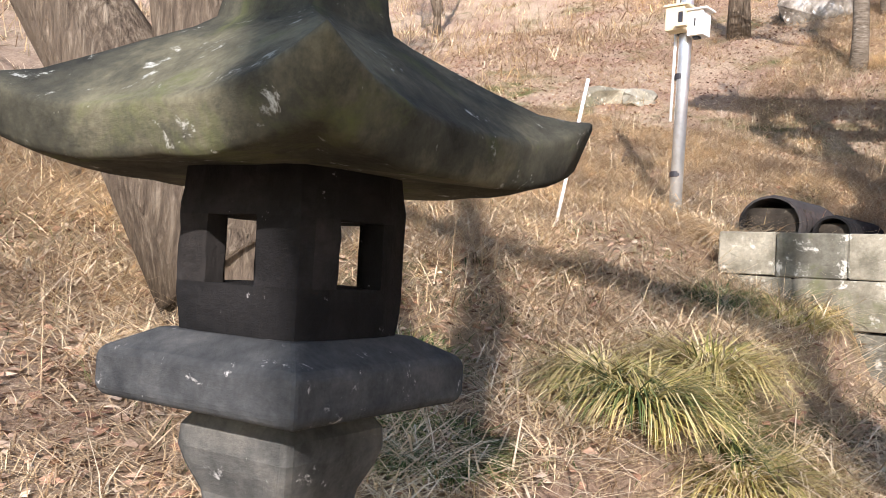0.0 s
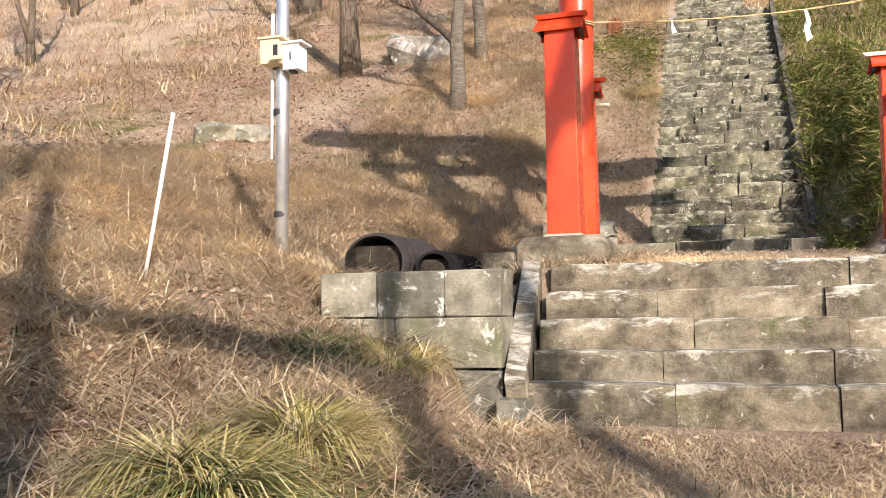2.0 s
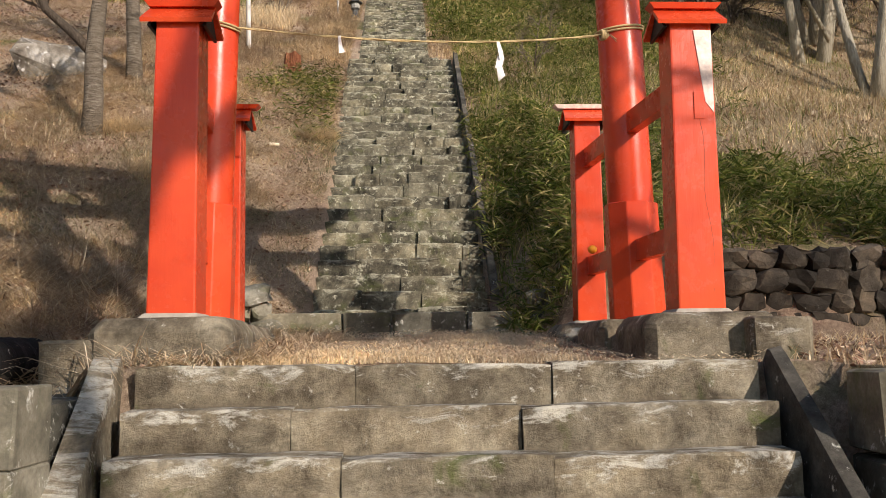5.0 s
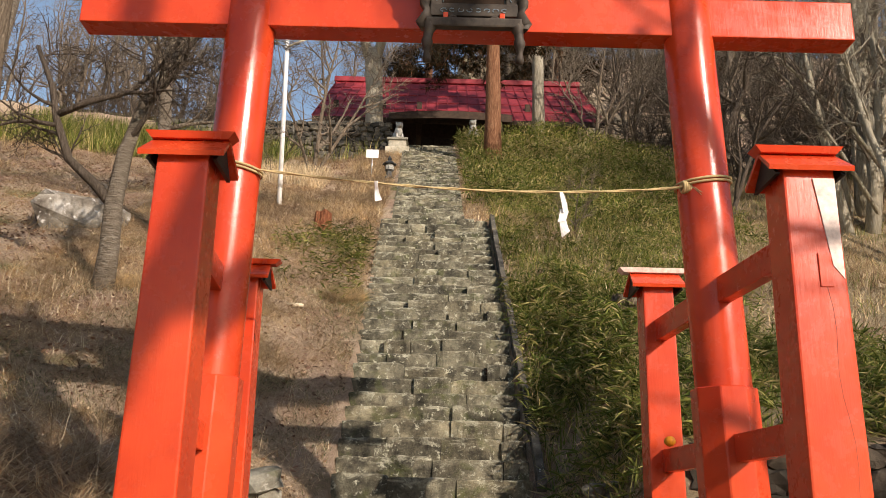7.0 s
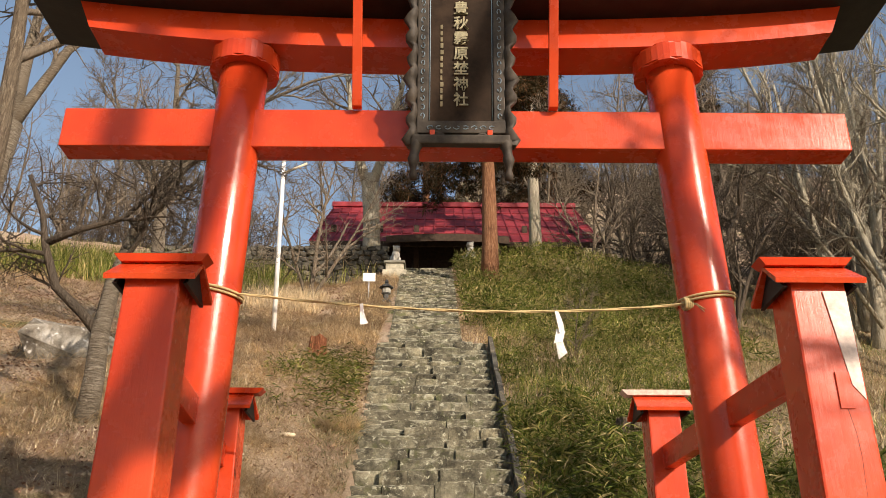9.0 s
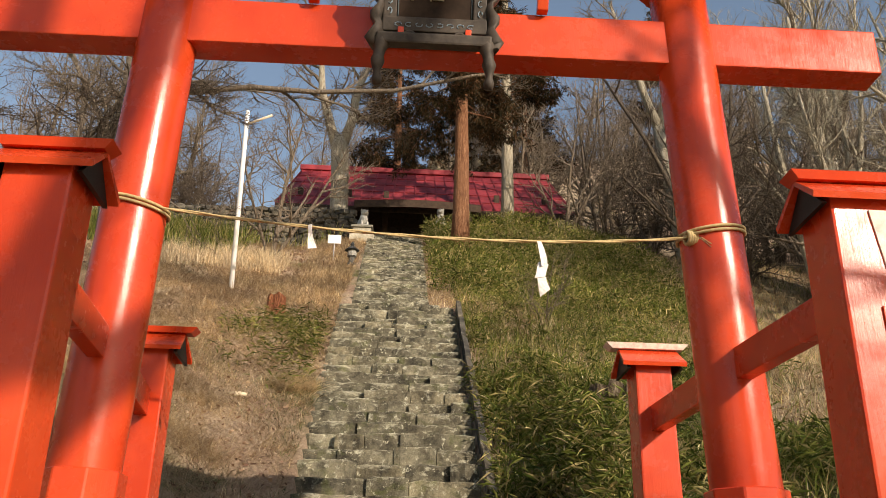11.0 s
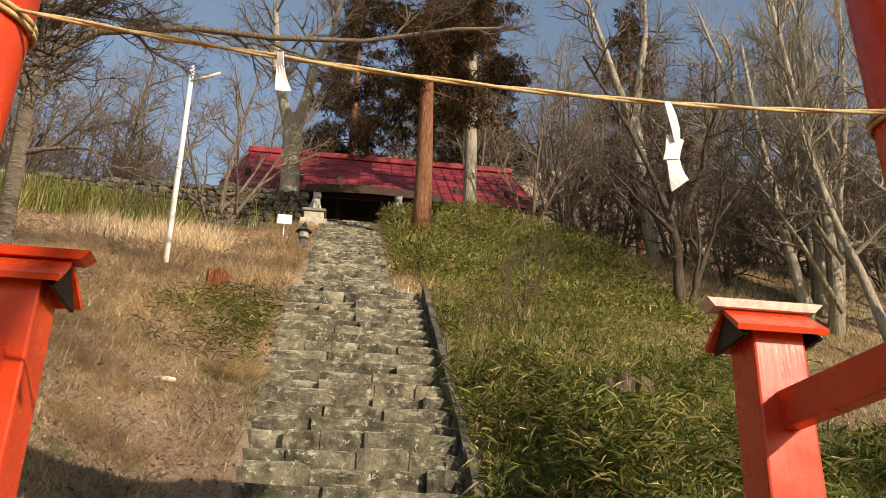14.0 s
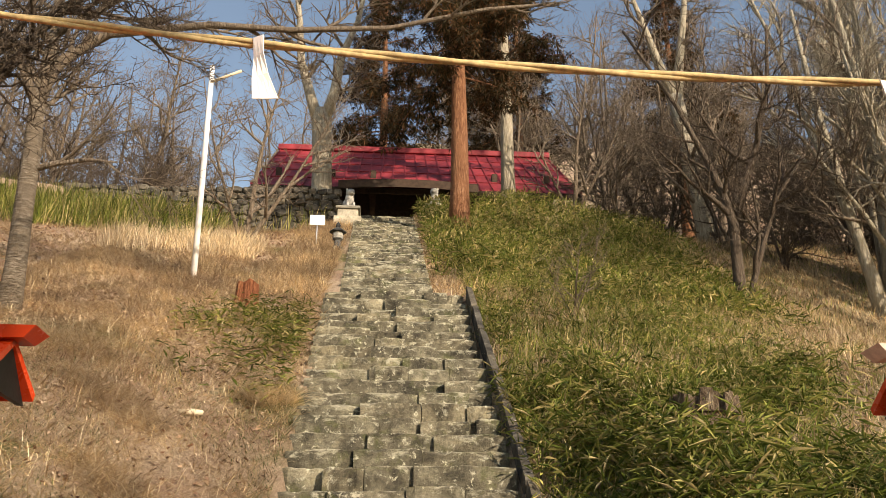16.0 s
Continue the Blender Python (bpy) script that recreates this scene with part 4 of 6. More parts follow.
def build_rope():
    rope = root("straw_rope", 0.1, AXIS_Y - 0.2, 4.66, "twisted straw rope tied between the gate pillars", "rope")
    inv = Vector((-0.1, -(AXIS_Y - 0.2), -4.66))
    zl, zr, r = 4.60, 4.54, 0.162
    xl, xr = pillar_x("l", zl), pillar_x("r", zr)
    n = 60
    start, end = Vector((xl + 0.145, AXIS_Y - 0.085, zl - 0.02)), Vector((xr - 0.15, AXIS_Y - 0.085, zr - 0.01))
    for ph in (0, math.pi):
        pts = []
        for i in range(n * 3 + 1):
            f = i / (n * 3)
            c = start.lerp(end, f)
            c.z -= 0.085 * 4 * f * (1 - f) * (0.75 + 0.25 * f)
            a = f * 10 * math.pi + ph
            pts.append(c + inv + Vector((0, math.cos(a) * 0.0035, math.sin(a) * 0.0035)))
        tube("strand", pts, 0.0052, 6, M["rope"], rope)
    for x, z, tilt in ((xl, zl, 0.03), (xr, zr + 0.03, -0.02)):
        for d in (0, 0.022):
            ring = [Vector((x + (r + 0.006) * math.cos(a), AXIS_Y + (r + 0.006) * math.sin(a), z + d - tilt * math.cos(a) + 0.02 * math.sin(a))) + inv for a in [i * 2 * math.pi / 40 for i in range(41)]]
            tube("loop", ring, 0.008, 6, M["rope"], rope)
    for i in range(4):
        ring = [end + inv + Vector((-0.005 + 0.012 * i + 0.010 * math.sin(a * 0.5), 0.03 * math.cos(a), 0.032 * math.sin(a))) for a in [q * 0.5 for q in range(14)]]
        tube("knot", ring, 0.010, 6, M["rope"], rope)
    rng = random.Random(4)
    for i in range(22):
        a = end + inv + Vector((0.03, -0.02, 0))
        b = a + Vector((rng.uniform(0.05, 0.12), rng.uniform(-0.05, 0.0), rng.uniform(-0.09, 0.0)))
        tube("frayed_end", [a, (a + b) / 2 + Vector((0, 0, 0.012)), b], [0.004, 0.003, 0.002], 4, M["rope"], rope)

    def shide(x, z, turn, segs, w):
        st = root("paper_streamer", x, AXIS_Y - 0.10, z, "white zigzag folded paper streamer on the rope", "paper streamer", "paper streamers on the rope")
        st.matrix_basis = pose(x, AXIS_Y - 0.10, z, 4, 0, turn)
        ox, oz = 0.0, 0.0
        for i in range(segs):
            tw = math.sin(i * 2.1 + turn)
            bm = bmesh.new()
            lean = (1.0, -0.55, 0.8)[i % 3]
            h = (0.115, 0.075, 0.10)[i % 3]
            a = [(ox - w * 0.35, 0.004, oz), (ox + w * 0.45, 0.008 * tw, oz - 0.012), (ox + w * (0.45 + 0.5 * lean), 0.016 * tw, oz - h), (ox + w * (-0.4 + 0.55 * lean), -0.016 * tw, oz - h - 0.014)]
            if i == 0:
                a[0], a[1] = (ox - 0.010, 0, oz), (ox + 0.012, 0, oz)
            if segs > 1 and i == segs - 1:
                a[2] = (ox + w * 0.75, 0.02 * tw, oz - h * 0.75)
            front = [bm.verts.new(p) for p in a]
            back = [bm.verts.new((p[0], p[1] + 0.0025, p[2])) for p in a]
            bm.faces.new(front)
            bm.faces.new(back[::-1])
            for k in range(4):
                bm.faces.new((front[k], front[(k + 1) % 4], back[(k + 1) % 4], back[k]))
            bmesh.ops.recalc_face_normals(bm, faces=bm.faces)
            bmesh.ops.subdivide_edges(bm, edges=bm.edges[:], cuts=2, use_grid_fill=True)
            for v in bm.verts:
                v.co.y += 0.012 * math.sin(v.co.z * 34 + i) * (v.co.x - ox) / w * 1.5
            part("paper_fold", bm, M["paper"], st)
            ox += w * (0.35, -0.2, 0.2)[i % 3]
            oz -= h - 0.012
        return st
    shide(0.645, 4.475, 14, 3, 0.062)
    shide(-0.475, 4.515, -30, 1, 0.028)


build_rope()


# ---- stone lantern in the foreground ----
def build_lantern():
    x, y = -1.067, 1.695
    g = lz(x, y) - 0.09
    lan = root("stone_lantern", x, y, 0.056, "weathered square stone lantern with a mossy upturned roof", "stone lantern", rz=7.4)
    q = math.pi / 4

    def soft(ob, width):
        bv = ob.modifiers.new("edge", 'BEVEL')
        bv.width, bv.segments, bv.limit_method, bv.angle_limit = width, 2, 'ANGLE', radians(35)
        return ob
    soft(lathe("base", [(0.34, g - 0.1), (0.34, g + 0.14), (0.27, g + 0.22)], 4, M["lanterngrey"], lan, turn=q), 0.02)
    soft(lathe("shaft", [(0.20, g + 0.20), (0.185, g + 0.30), (0.13, g + 0.50), (0.105, 1.28), (0.103, 1.40), (0.117, 1.465), (0.142, 1.505), (0.152, 1.53), (0.150, 1.558), (0.125, 1.585)], 4, M["lanterngrey"], lan, turn=q), 0.012)
    soft(lathe("platform", [(0.135, 1.583), (0.255, 1.597), (0.266, 1.607), (0.266, 1.658), (0.255, 1.667), (0.185, 1.694)], 4, M["lanterngrey"], lan, turn=q), 0.008)
    h = 0.122
    w, z0, z1, za, zb = 0.046, 1.690, 1.928, 1.762, 1.856
    pieces = [("sill_block", (-h, -h, z0), (h, h, za)), ("head_block", (-h, -h, zb), (h, h, z1))]
    th = 0.03
    for sx in (-1, 1):
        a = sorted((sx * w, sx * h))
        c = sorted((sx * w, sx * (h - th)))
        for sy in (-1, 1):
            e = sorted((sy * (h - th), sy * h))
            pieces.append(("window_jamb", (a[0], e[0], za), (a[1], e[1], zb)))
            pieces.append(("window_jamb", (e[0], c[0], za), (e[1], c[1], zb)))
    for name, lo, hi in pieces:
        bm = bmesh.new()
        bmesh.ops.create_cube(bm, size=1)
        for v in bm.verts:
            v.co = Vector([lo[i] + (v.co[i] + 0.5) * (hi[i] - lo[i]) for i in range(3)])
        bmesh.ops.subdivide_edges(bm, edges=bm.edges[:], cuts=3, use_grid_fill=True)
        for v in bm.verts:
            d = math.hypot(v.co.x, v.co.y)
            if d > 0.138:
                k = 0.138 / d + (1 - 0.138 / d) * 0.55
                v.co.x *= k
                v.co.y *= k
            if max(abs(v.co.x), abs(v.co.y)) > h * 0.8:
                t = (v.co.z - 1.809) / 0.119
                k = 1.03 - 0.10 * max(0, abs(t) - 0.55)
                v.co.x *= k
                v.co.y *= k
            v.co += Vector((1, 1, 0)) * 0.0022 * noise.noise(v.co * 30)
        part(name, bm, M["lanterndark"], lan, "stone of the light chamber, shade darkened into its colour")
    # roof: square rings with upturned corners, concave slope, thick eave
    v, f = [], []
    side = 14
    rings = []

    def ring(half, z, lift, tip):
        pts = []
        for s in range(4):
            for k in range(side):
                t = -1 + 2 * k / side
                c = abs(t) ** 3
                px, py = half * (1 + tip * c), half * t * (1 + tip * c)
                for _ in range(s):
                    px, py = -py, px
                pts.append((px, py, z + lift * c))
        return pts
    for half, z, lift, tip in ((0.078, 2.235, 0, 0), (0.084, 2.17, 0, 0), (0.090, 2.14, 0, 0), (0.112, 2.120, 0.002, 0), (0.155, 2.096, 0.004, 0), (0.199, 2.062, 0.010, 0.005), (0.251, 2.018, 0.026, 0.015), (0.285, 1.990, 0.046, 0.03), (0.300, 1.979, 0.058, 0.045), (0.303, 1.974, 0.060, 0.048), (0.303, 1.967, 0.058, 0.048), (0.290, 1.922, 0.038, 0.035), (0.284, 1.913, 0.036, 0.03), (0.276, 1.911, 0.030, 0.02), (0.13, 1.924, 0, 0)):
        rings.append(ring(half, z, lift, tip))
    n = 4 * side
    for r in rings:
        v += [(px + 0.006 * noise.noise(Vector((px, py, pz)) * 9), py + 0.006 * noise.noise(Vector((py, pz, px)) * 9), pz + 0.005 * noise.noise(Vector((px, py, 3)) * 14)) for px, py, pz in r]
    for i in range(len(rings) - 1):
        for k in range(n):
            a, b = i * n + k, i * n + (k + 1) % n
            f.append((a, a + n, b + n, b))
    f.append(tuple(range(n)))
    f.append(tuple((len(rings) - 1) * n + n - 1 - k for k in range(n)))
    put("lantern_roof", raw_mesh("lantern_roof", v, f, M["lantern"], True), lan, "broad mossy roof with upturned corners")
    lathe("jewel", [(0.075, 2.225), (0.09, 2.245), (0.07, 2.27), (0.085, 2.30), (0.105, 2.345), (0.095, 2.395), (0.05, 2.44), (0.012, 2.475)], 20, M["lantern"], lan, "rounded jewel finial", True)


build_lantern()


def small_lantern():
    x, y = -1.30, 25.3
    lan = root("small_stone_lantern", x, y, lz(x, y) - 0.06, "small grey stone lantern beside the stairs", "stone lantern")
    lathe("base", [(0.16, 0), (0.16, 0.07), (0.09, 0.10), (0.07, 0.24), (0.12, 0.28)], 6, M["lanterngrey"], lan)
    lathe("firebox", [(0.10, 0.28), (0.115, 0.34), (0.10, 0.42)], 8, M["whitestone"], lan)
    lathe("lantern_roof", [(0.09, 0.42), (0.18, 0.43), (0.17, 0.46), (0.09, 0.51), (0.045, 0.55)], 6, M["lanterngrey"], lan)
    lathe("jewel", [(0.04, 0.55), (0.055, 0.59), (0.03, 0.64), (0.005, 0.67)], 8, M["lanterngrey"], lan, smooth=True)


def signboard():
    x, y = -1.78, 25.8
    s = root("notice_sign", x, y, lz(x, y), "white notice board on a thin post", "sign")
    tube("post", [(0, 0, -0.1), (0, 0, 0.66)], 0.014, 8, M["galv"], s)
    part("panel", block((-0.16, -0.03, 0.46), (0.16, -0.014, 0.69), 0.006), M["whiteplastic"], s)


def flagpole():
    p = root("flagpole", -3.28, 21.6, lz(-3.28, 21.6), "white painted flagpole with a short yellow arm", "flagpole")
    tube("pole", [(0, 0, -0.2), (-0.05, 0, 1.9), (-0.10, 0, 3.83)], [0.05, 0.047, 0.042], 12, M["whiteplastic"], p)
    tube("arm", [(-0.09, -0.03, 3.55), (0.42, -0.06, 3.78)], 0.025, 8, M["palewood"], p, "yellowed wooden arm")
    tube("finial", [(-0.10, 0, 3.82), (-0.10, 0, 3.88), (-0.10, 0, 3.92)], [0.03, 0.045, 0.01], 10, M["whiteplastic"], p)


def camera_pole():
    x, y = -3.64, 8.16
    p = root("steel_pole", x, y, lz(x, y), "galvanised steel pole with two equipment boxes", "pole")
    tube("pole", [(0, 0, -0.2), (0.02, 0, 1.5), (0.04, 0, 3.3)], [0.056, 0.056, 0.054], 18, M["galv"], p)
    tube("conduit", [(-0.075, -0.02, 0.85), (-0.055, -0.02, 2.1)], 0.014, 8, M["whiteplastic"], p, "thin white conduit")
    for z in (0.35, 1.22, 1.62):
        lathe("strap", [(0.060, z), (0.061, z + 0.025), (0.060, z + 0.05)], 18, M["darkplastic"], p, "dark strap")
    bx = part("box", block((-0.13, -0.20, 1.60), (0.10, -0.03, 1.87), 0.012), M["cream"], p, "cream plastic box")
    part("lid", block((-0.15, -0.22, 1.868), (0.14, -0.01, 1.895), 0.006), M["cream"], bx)
    part("ledge", block((0.02, -0.27, 1.62), (0.15, -0.19, 1.66), 0.005), M["cream"], bx)
    part("opening", block((0.03, -0.206, 1.68), (0.085, -0.196, 1.80), 0.003), M["darkplastic"], bx, "dark opening")
    b2 = part("small_box", block((0.10, -0.12, 1.54), (0.29, 0.08, 1.82), 0.010), M["whiteplastic"], p, "white plastic box")
    part("lid", block((0.08, -0.15, 1.818), (0.34, 0.10, 1.84), 0.006), M["whiteplastic"], b2)
    part("latch", block((0.185, -0.127, 1.64), (0.20, -0.118, 1.73), 0.002), M["darkplastic"], b2, "dark latch")
    part("spout", block((0.15, -0.08, 1.515), (0.22, 0.0, 1.54), 0.004), M["darkplastic"], b2)
    for o in (bx, b2):
        o.matrix_basis = Matrix.Translation((0.01, -0.03, 1.70)) @ Matrix.Scale(0.78, 4) @ Matrix.Translation((0, 0, -1.70))
    s = root("white_stake", -3.98, 6.74, lz(-3.98, 6.74), "thin leaning white plastic stake", "stake")
    tube("stake", [(0, 0, -0.15), (0.25, 0.02, 1.17)], 0.014, 8, M["whiteplastic"], s)


def drain_pipe():
    """A half-buried length of corrugated pipe above the block wall."""
    x, y = -2.70, 8.02
    g = 2.37
    for dx, r, lab, mat in ((0.0, 0.255, "half-buried black corrugated pipe end in dry grass", "corrugated"), (0.44, 0.15, "half-buried grey pipe end in dry grass", "lanterndark")):
        p = root("drain_pipe", x + dx, y + dx * 0.3, g - 0.05 - dx * 0.12, lab, "pipe", "pipes in the bank")
        v, f = [], []
        n, k = 14, 20
        for i in range(n):
            for q in range(k):
                a = math.pi * 2 * q / k
                rr = r + 0.012 * (i % 2)
                v.append((rr * math.cos(a), i * 0.07 - 0.1, rr * math.sin(a) * 0.9))
        for i in range(n):
            for q in range(k):
                a = math.pi * 2 * q / k
                v.append(((r - 0.02) * math.cos(a), i * 0.07 - 0.1, (r - 0.02) * math.sin(a) * 0.9))
        for i in range(n - 1):
            for q in range(k):
                a, b = i * k + q, i * k + (q + 1) % k
                f.append((a, b, b + k, a + k))
                f.append((a + n * k, a + k + n * k, b + k + n * k, b + n * k))
        for q in range(k):
            a, b = q, (q + 1) % k
            f.append((a, a + n * k, b + n * k, b))
        put("pipe_wall", raw_mesh("pipe_wall", v, f, M[mat]), p)
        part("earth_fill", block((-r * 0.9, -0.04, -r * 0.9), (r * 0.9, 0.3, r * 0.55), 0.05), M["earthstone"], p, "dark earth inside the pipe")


def guardian(x, y, facing, label):
    """A seated stone guardian figure on a stepped pedestal, in plain shapes."""
    g = lz(x, y) - (0.2 if x < 0 else 0.28)
    ped = root("statue_pedestal", x, y, g - 0.05, "stepped pale stone pedestal by the stair head", "pedestal", "pedestals at the stair head")
    part("lower_block", block((-0.36, -0.36, -0.7), (0.36, 0.36, 0.32), 0.02), M["palestone"], ped)
    part("upper_block", block((-0.27, -0.27, 0.32), (0.27, 0.27, 0.56), 0.02), M["palestone"], ped)
    part("ledge", block((-0.32, -0.32, 0.56), (0.32, 0.32, 0.64), 0.02), M["palestone"], ped)
    bm = bmesh.new()
    for c, s in (((0, 0.10, 0.19), (0.15, 0.20, 0.19)), ((0, -0.05, 0.30), (0.13, 0.14, 0.20)), ((0, -0.12, 0.48), (0.125, 0.13, 0.12)), ((0, -0.22, 0.45), (0.07, 0.07, 0.055)), ((-0.09, -0.16, 0.10), (0.045, 0.06, 0.12)), ((0.09, -0.16, 0.10), (0.045, 0.06, 0.12)), ((0, 0.26, 0.34), (0.06, 0.07, 0.16)), ((-0.09, -0.08, 0.58), (0.03, 0.03, 0.05)), ((0.09, -0.08, 0.58), (0.03, 0.03, 0.05)), ((0, 0.02, 0.04), (0.2, 0.28, 0.05))):
        bmesh.ops.create_icosphere(bm, subdivisions=2, radius=1, matrix=Matrix.Translation(c) @ Matrix.Diagonal((*s, 1)))
    ob = part("guardian_statue", bm, M["whitestone"], smooth=True)
    ob.matrix_basis = pose(x, y, g + 0.595, 0, 0, facing) @ Matrix.Scale(0.95, 4)
    tagged(ob, label, "statue", "guardian statues")


def rocks_and_stumps():
    rng = random.Random(12)
    for x, y, s, lab in ((-5.95, 18.5, (1.5, 0.7, 0.75), "pale streaked rock half sunk in the slope"), (-7.3, 13.1, (0.7, 0.4, 0.4), "grey rock in the dry grass"), (-6.85, 13.3, (0.5, 0.4, 0.35), "grey rock in the dry grass")):
        ob = put("rock", boulder_mesh("rock", int(s[0] * 10), M["rock" if "pale" in lab else "concrete"], 0.25))
        ob.matrix_basis = pose(x, y, lz(x, y) + 0.05, 8, 5, rng.uniform(0, 60)) @ Matrix.Diagonal((*s, 1))
        tagged(ob, lab, "rock")
    for x, y, r, h, mat, lab in ((-2.15, 20.0, 0.16, 0.34, "stumpwood", "rotting reddish tree stump"), (2.42, 15.5, 0.27, 0.34, "weatheredstump", "broken weathered stump in bamboo grass")):
        st = root("tree_stump", x, y, lz(x, y), lab, "tree stump")
        v, f = [], []
        k = 18
        for i, (rr, z) in enumerate(((1.35, -0.1), (1.1, 0.06), (1.0, 0.2), (0.95, h), (0.6, h - 0.06), (0.2, h - 0.10))):
            for q in range(k):
                a = 2 * math.pi * q / k
                ru = r * rr * (1 + 0.13 * math.sin(3 * a + x) + 0.07 * math.sin(7 * a))
                v.append((ru * math.cos(a), ru * math.sin(a), z + (0.09 * math.sin(5 * a + y) * rng.random() if i == 3 else 0)))
        for i in range(5):
            for q in range(k):
                a, b = i * k + q, i * k + (q + 1) % k
                f.append((a, b, b + k, a + k))
        f.append(tuple(5 * k + q for q in range(k)))
        put("stump_body", raw_mesh("stump_body", v, f, M[mat]), st)
        if mat == "weatheredstump":
            for q in range(9):
                a = 2 * math.pi * q / 9 + 0.3
                c, t, hh = Vector((math.cos(a), math.sin(a), 0)) * r * 0.95, Vector((-math.sin(a), math.cos(a), 0)), rng.uniform(-0.06, 0.12)
                bm = bmesh.new()
                low = [bm.verts.new(c + t * i * 0.085 + c * j * 0.16 + Vector((0, 0, h - 0.16))) for i, j in ((-1, -1), (1, -1), (1, 1), (-1, 1))]
                top = [bm.verts.new(c + t * (i * 0.03 + rng.uniform(-0.04, 0.04)) + c * j * 0.08 + Vector((0, 0, h + hh))) for i, j in ((-1, -1), (1, -1), (1, 1), (-1, 1))]
                for k2 in range(4):
                    bm.faces.new((low[k2], low[(k2 + 1) % 4], top[(k2 + 1) % 4], top[k2]))
                bm.faces.new(top)
                bm.faces.new(low[::-1])
                part("splinter", bm, M[mat], st)
    lg = root("bleached_log", -2.02, 16.6, lz(-2.02, 16.6) + 0.05, "short bleached branch lying in the grass", "log")
    tube("log_body", [(-0.11, 0, 0), (0, 0.02, 0.01), (0.11, 0, 0.0)], [0.028, 0.033, 0.022], 10, M["palewood"], lg)
    og = root("orange_fruit", 1.47, 10.55, 3.09, "small orange resting on the gate brace", "orange")
    bm = bmesh.new()
    bmesh.ops.create_icosphere(bm, subdivisions=3, radius=0.038, matrix=Matrix.Diagonal((1, 1, 0.9, 1)))
    part("peel", bm, M["orange"], og, smooth=True)


def shrine():
    """The hall at the top of the stairs, under a wide red sheet roof."""
    g = 14.0
    hall = root("shrine_hall", 0.5, 35.5, g, "dark wooden shrine hall under a wide red sheet roof", "shrine")
    x0, x1, yf, yr, ze, zr = -5.0, 5.2, -2.6, 1.0, 1.85, 5.05

    def slab(pts, t, mat, name, label=""):
        bm = bmesh.new()
        a = [bm.verts.new(p) for p in pts]
        b = [bm.verts.new((p[0], p[1], p[2] - t)) for p in pts]
        bm.faces.new(a)
        bm.faces.new(b[::-1])
        for k in range(len(a)):
            bm.faces.new((a[k], b[k], b[(k + 1) % len(a)], a[(k + 1) % len(a)]))
        bmesh.ops.recalc_face_normals(bm, faces=bm.faces)
        return part(name, bm, M[mat], hall, label)
    slab([(x0, yf, ze), (x1, yf, ze), (x1 - 0.35, yr, zr), (x0 + 0.35, yr, zr)], 0.09, "roof", "roof_slope", "faded red sheet roof, tree shade mottled into its colour")
    slab([(x0, 4.6, ze), (x0 + 0.35, yr, zr), (x1 - 0.35, yr, zr), (x1, 4.6, ze)], 0.09, "roof", "roof_slope", "faded red sheet roof, tree shade mottled into its colour")
    part("ridge", block((x0 + 0.25, yr - 0.16, zr - 0.05), (x1 - 0.25, yr + 0.16, zr + 0.16), 0.03), M["roof"], hall)
    for i in range(27):
        f = i / 26
        xa, xb = x0 + (x1 - x0) * f, x0 + 0.35 + (x1 - x0 - 0.7) * f
        tube("seam", [(xa, yf, ze + 0.02), (xb, yr, zr + 0.02)], 0.028, 4, M["roof"], hall, smooth=False)
    for i in range(4):
        f = (i + 1) / 5
        tube("lap_joint", [(x0 + 0.35 * f, yf + (yr - yf) * f, ze + (zr - ze) * f + 0.015), (x1 - 0.35 * f, yf + (yr - yf) * f, ze + (zr - ze) * f + 0.015)], 0.02, 4, M["roof"], hall, smooth=False)
    part("fascia", block((x0 + 0.02, yf - 0.03, ze - 0.2), (x1 - 0.02, yf + 0.02, ze - 0.01), 0.005), M["wood"], hall)
    part("hall_wall", block((-4.4, -0.6, -0.2), (4.4, 4.0, 2.9), 0.01), M["wood"], hall)
    for x in (-4.3, -2.6, -1.3, 1.3, 2.6, 4.3):
        part("post", block((x - 0.09, -1.75, -0.1), (x + 0.09, -1.57, 2.9), 0.01), M["wood"], hall)
    for x in (-1.15, -0.4, 0.35, 1.1):
        part("door_panel", block((x - 0.34, -0.66, 0.3), (x + 0.34, -0.61, 2.0), 0.008), M["plaqueframe"], hall)
    part("porch_floor", block((-4.4, -1.9, 0.0), (4.4, -0.6, 0.35), 0.01), M["wood"], hall)
    # porch roof with a bowed brown edge
    v, f = [], []
    n = 18
    for i in range(n + 1):
        x = -2.1 + 4.2 * i / n
        up = 0.10 * math.cos((x / 2.1) * math.pi / 2) - 0.5
        for y, z in ((-3.3, 1.95 + up), (-3.3, 2.22 + up), (-1.2, 2.95 + up * 0.4), (-1.2, 2.75 + up * 0.4)):
            v.append((x - 0.2, y, z))
    for i in range(n):
        for k in range(4):
            a, b = i * 4 + k, i * 4 + (k + 1) % 4
            f.append((a, b, b + 4, a + 4))
    f += [(3, 2, 1, 0), tuple(n * 4 + k for k in range(4))]
    put("porch_roof", raw_mesh("porch_roof", v, f, M["wood"]), hall, "bowed brown bark porch roof")
    for x in (-1.9, 1.5):
        part("porch_post", block((x - 0.09, -3.2, -0.3), (x + 0.09, -3.02, 1.5), 0.01), M["wood"], hall)


small_lantern()
signboard()
flagpole()
camera_pole()
drain_pipe()
guardian(-1.34, 29.85, 20, "pale stone seated guardian animal statue")
guardian(1.05, 31.2, -20, "pale stone guardian animal statue half hidden by grass")
rocks_and_stumps()
shrine()


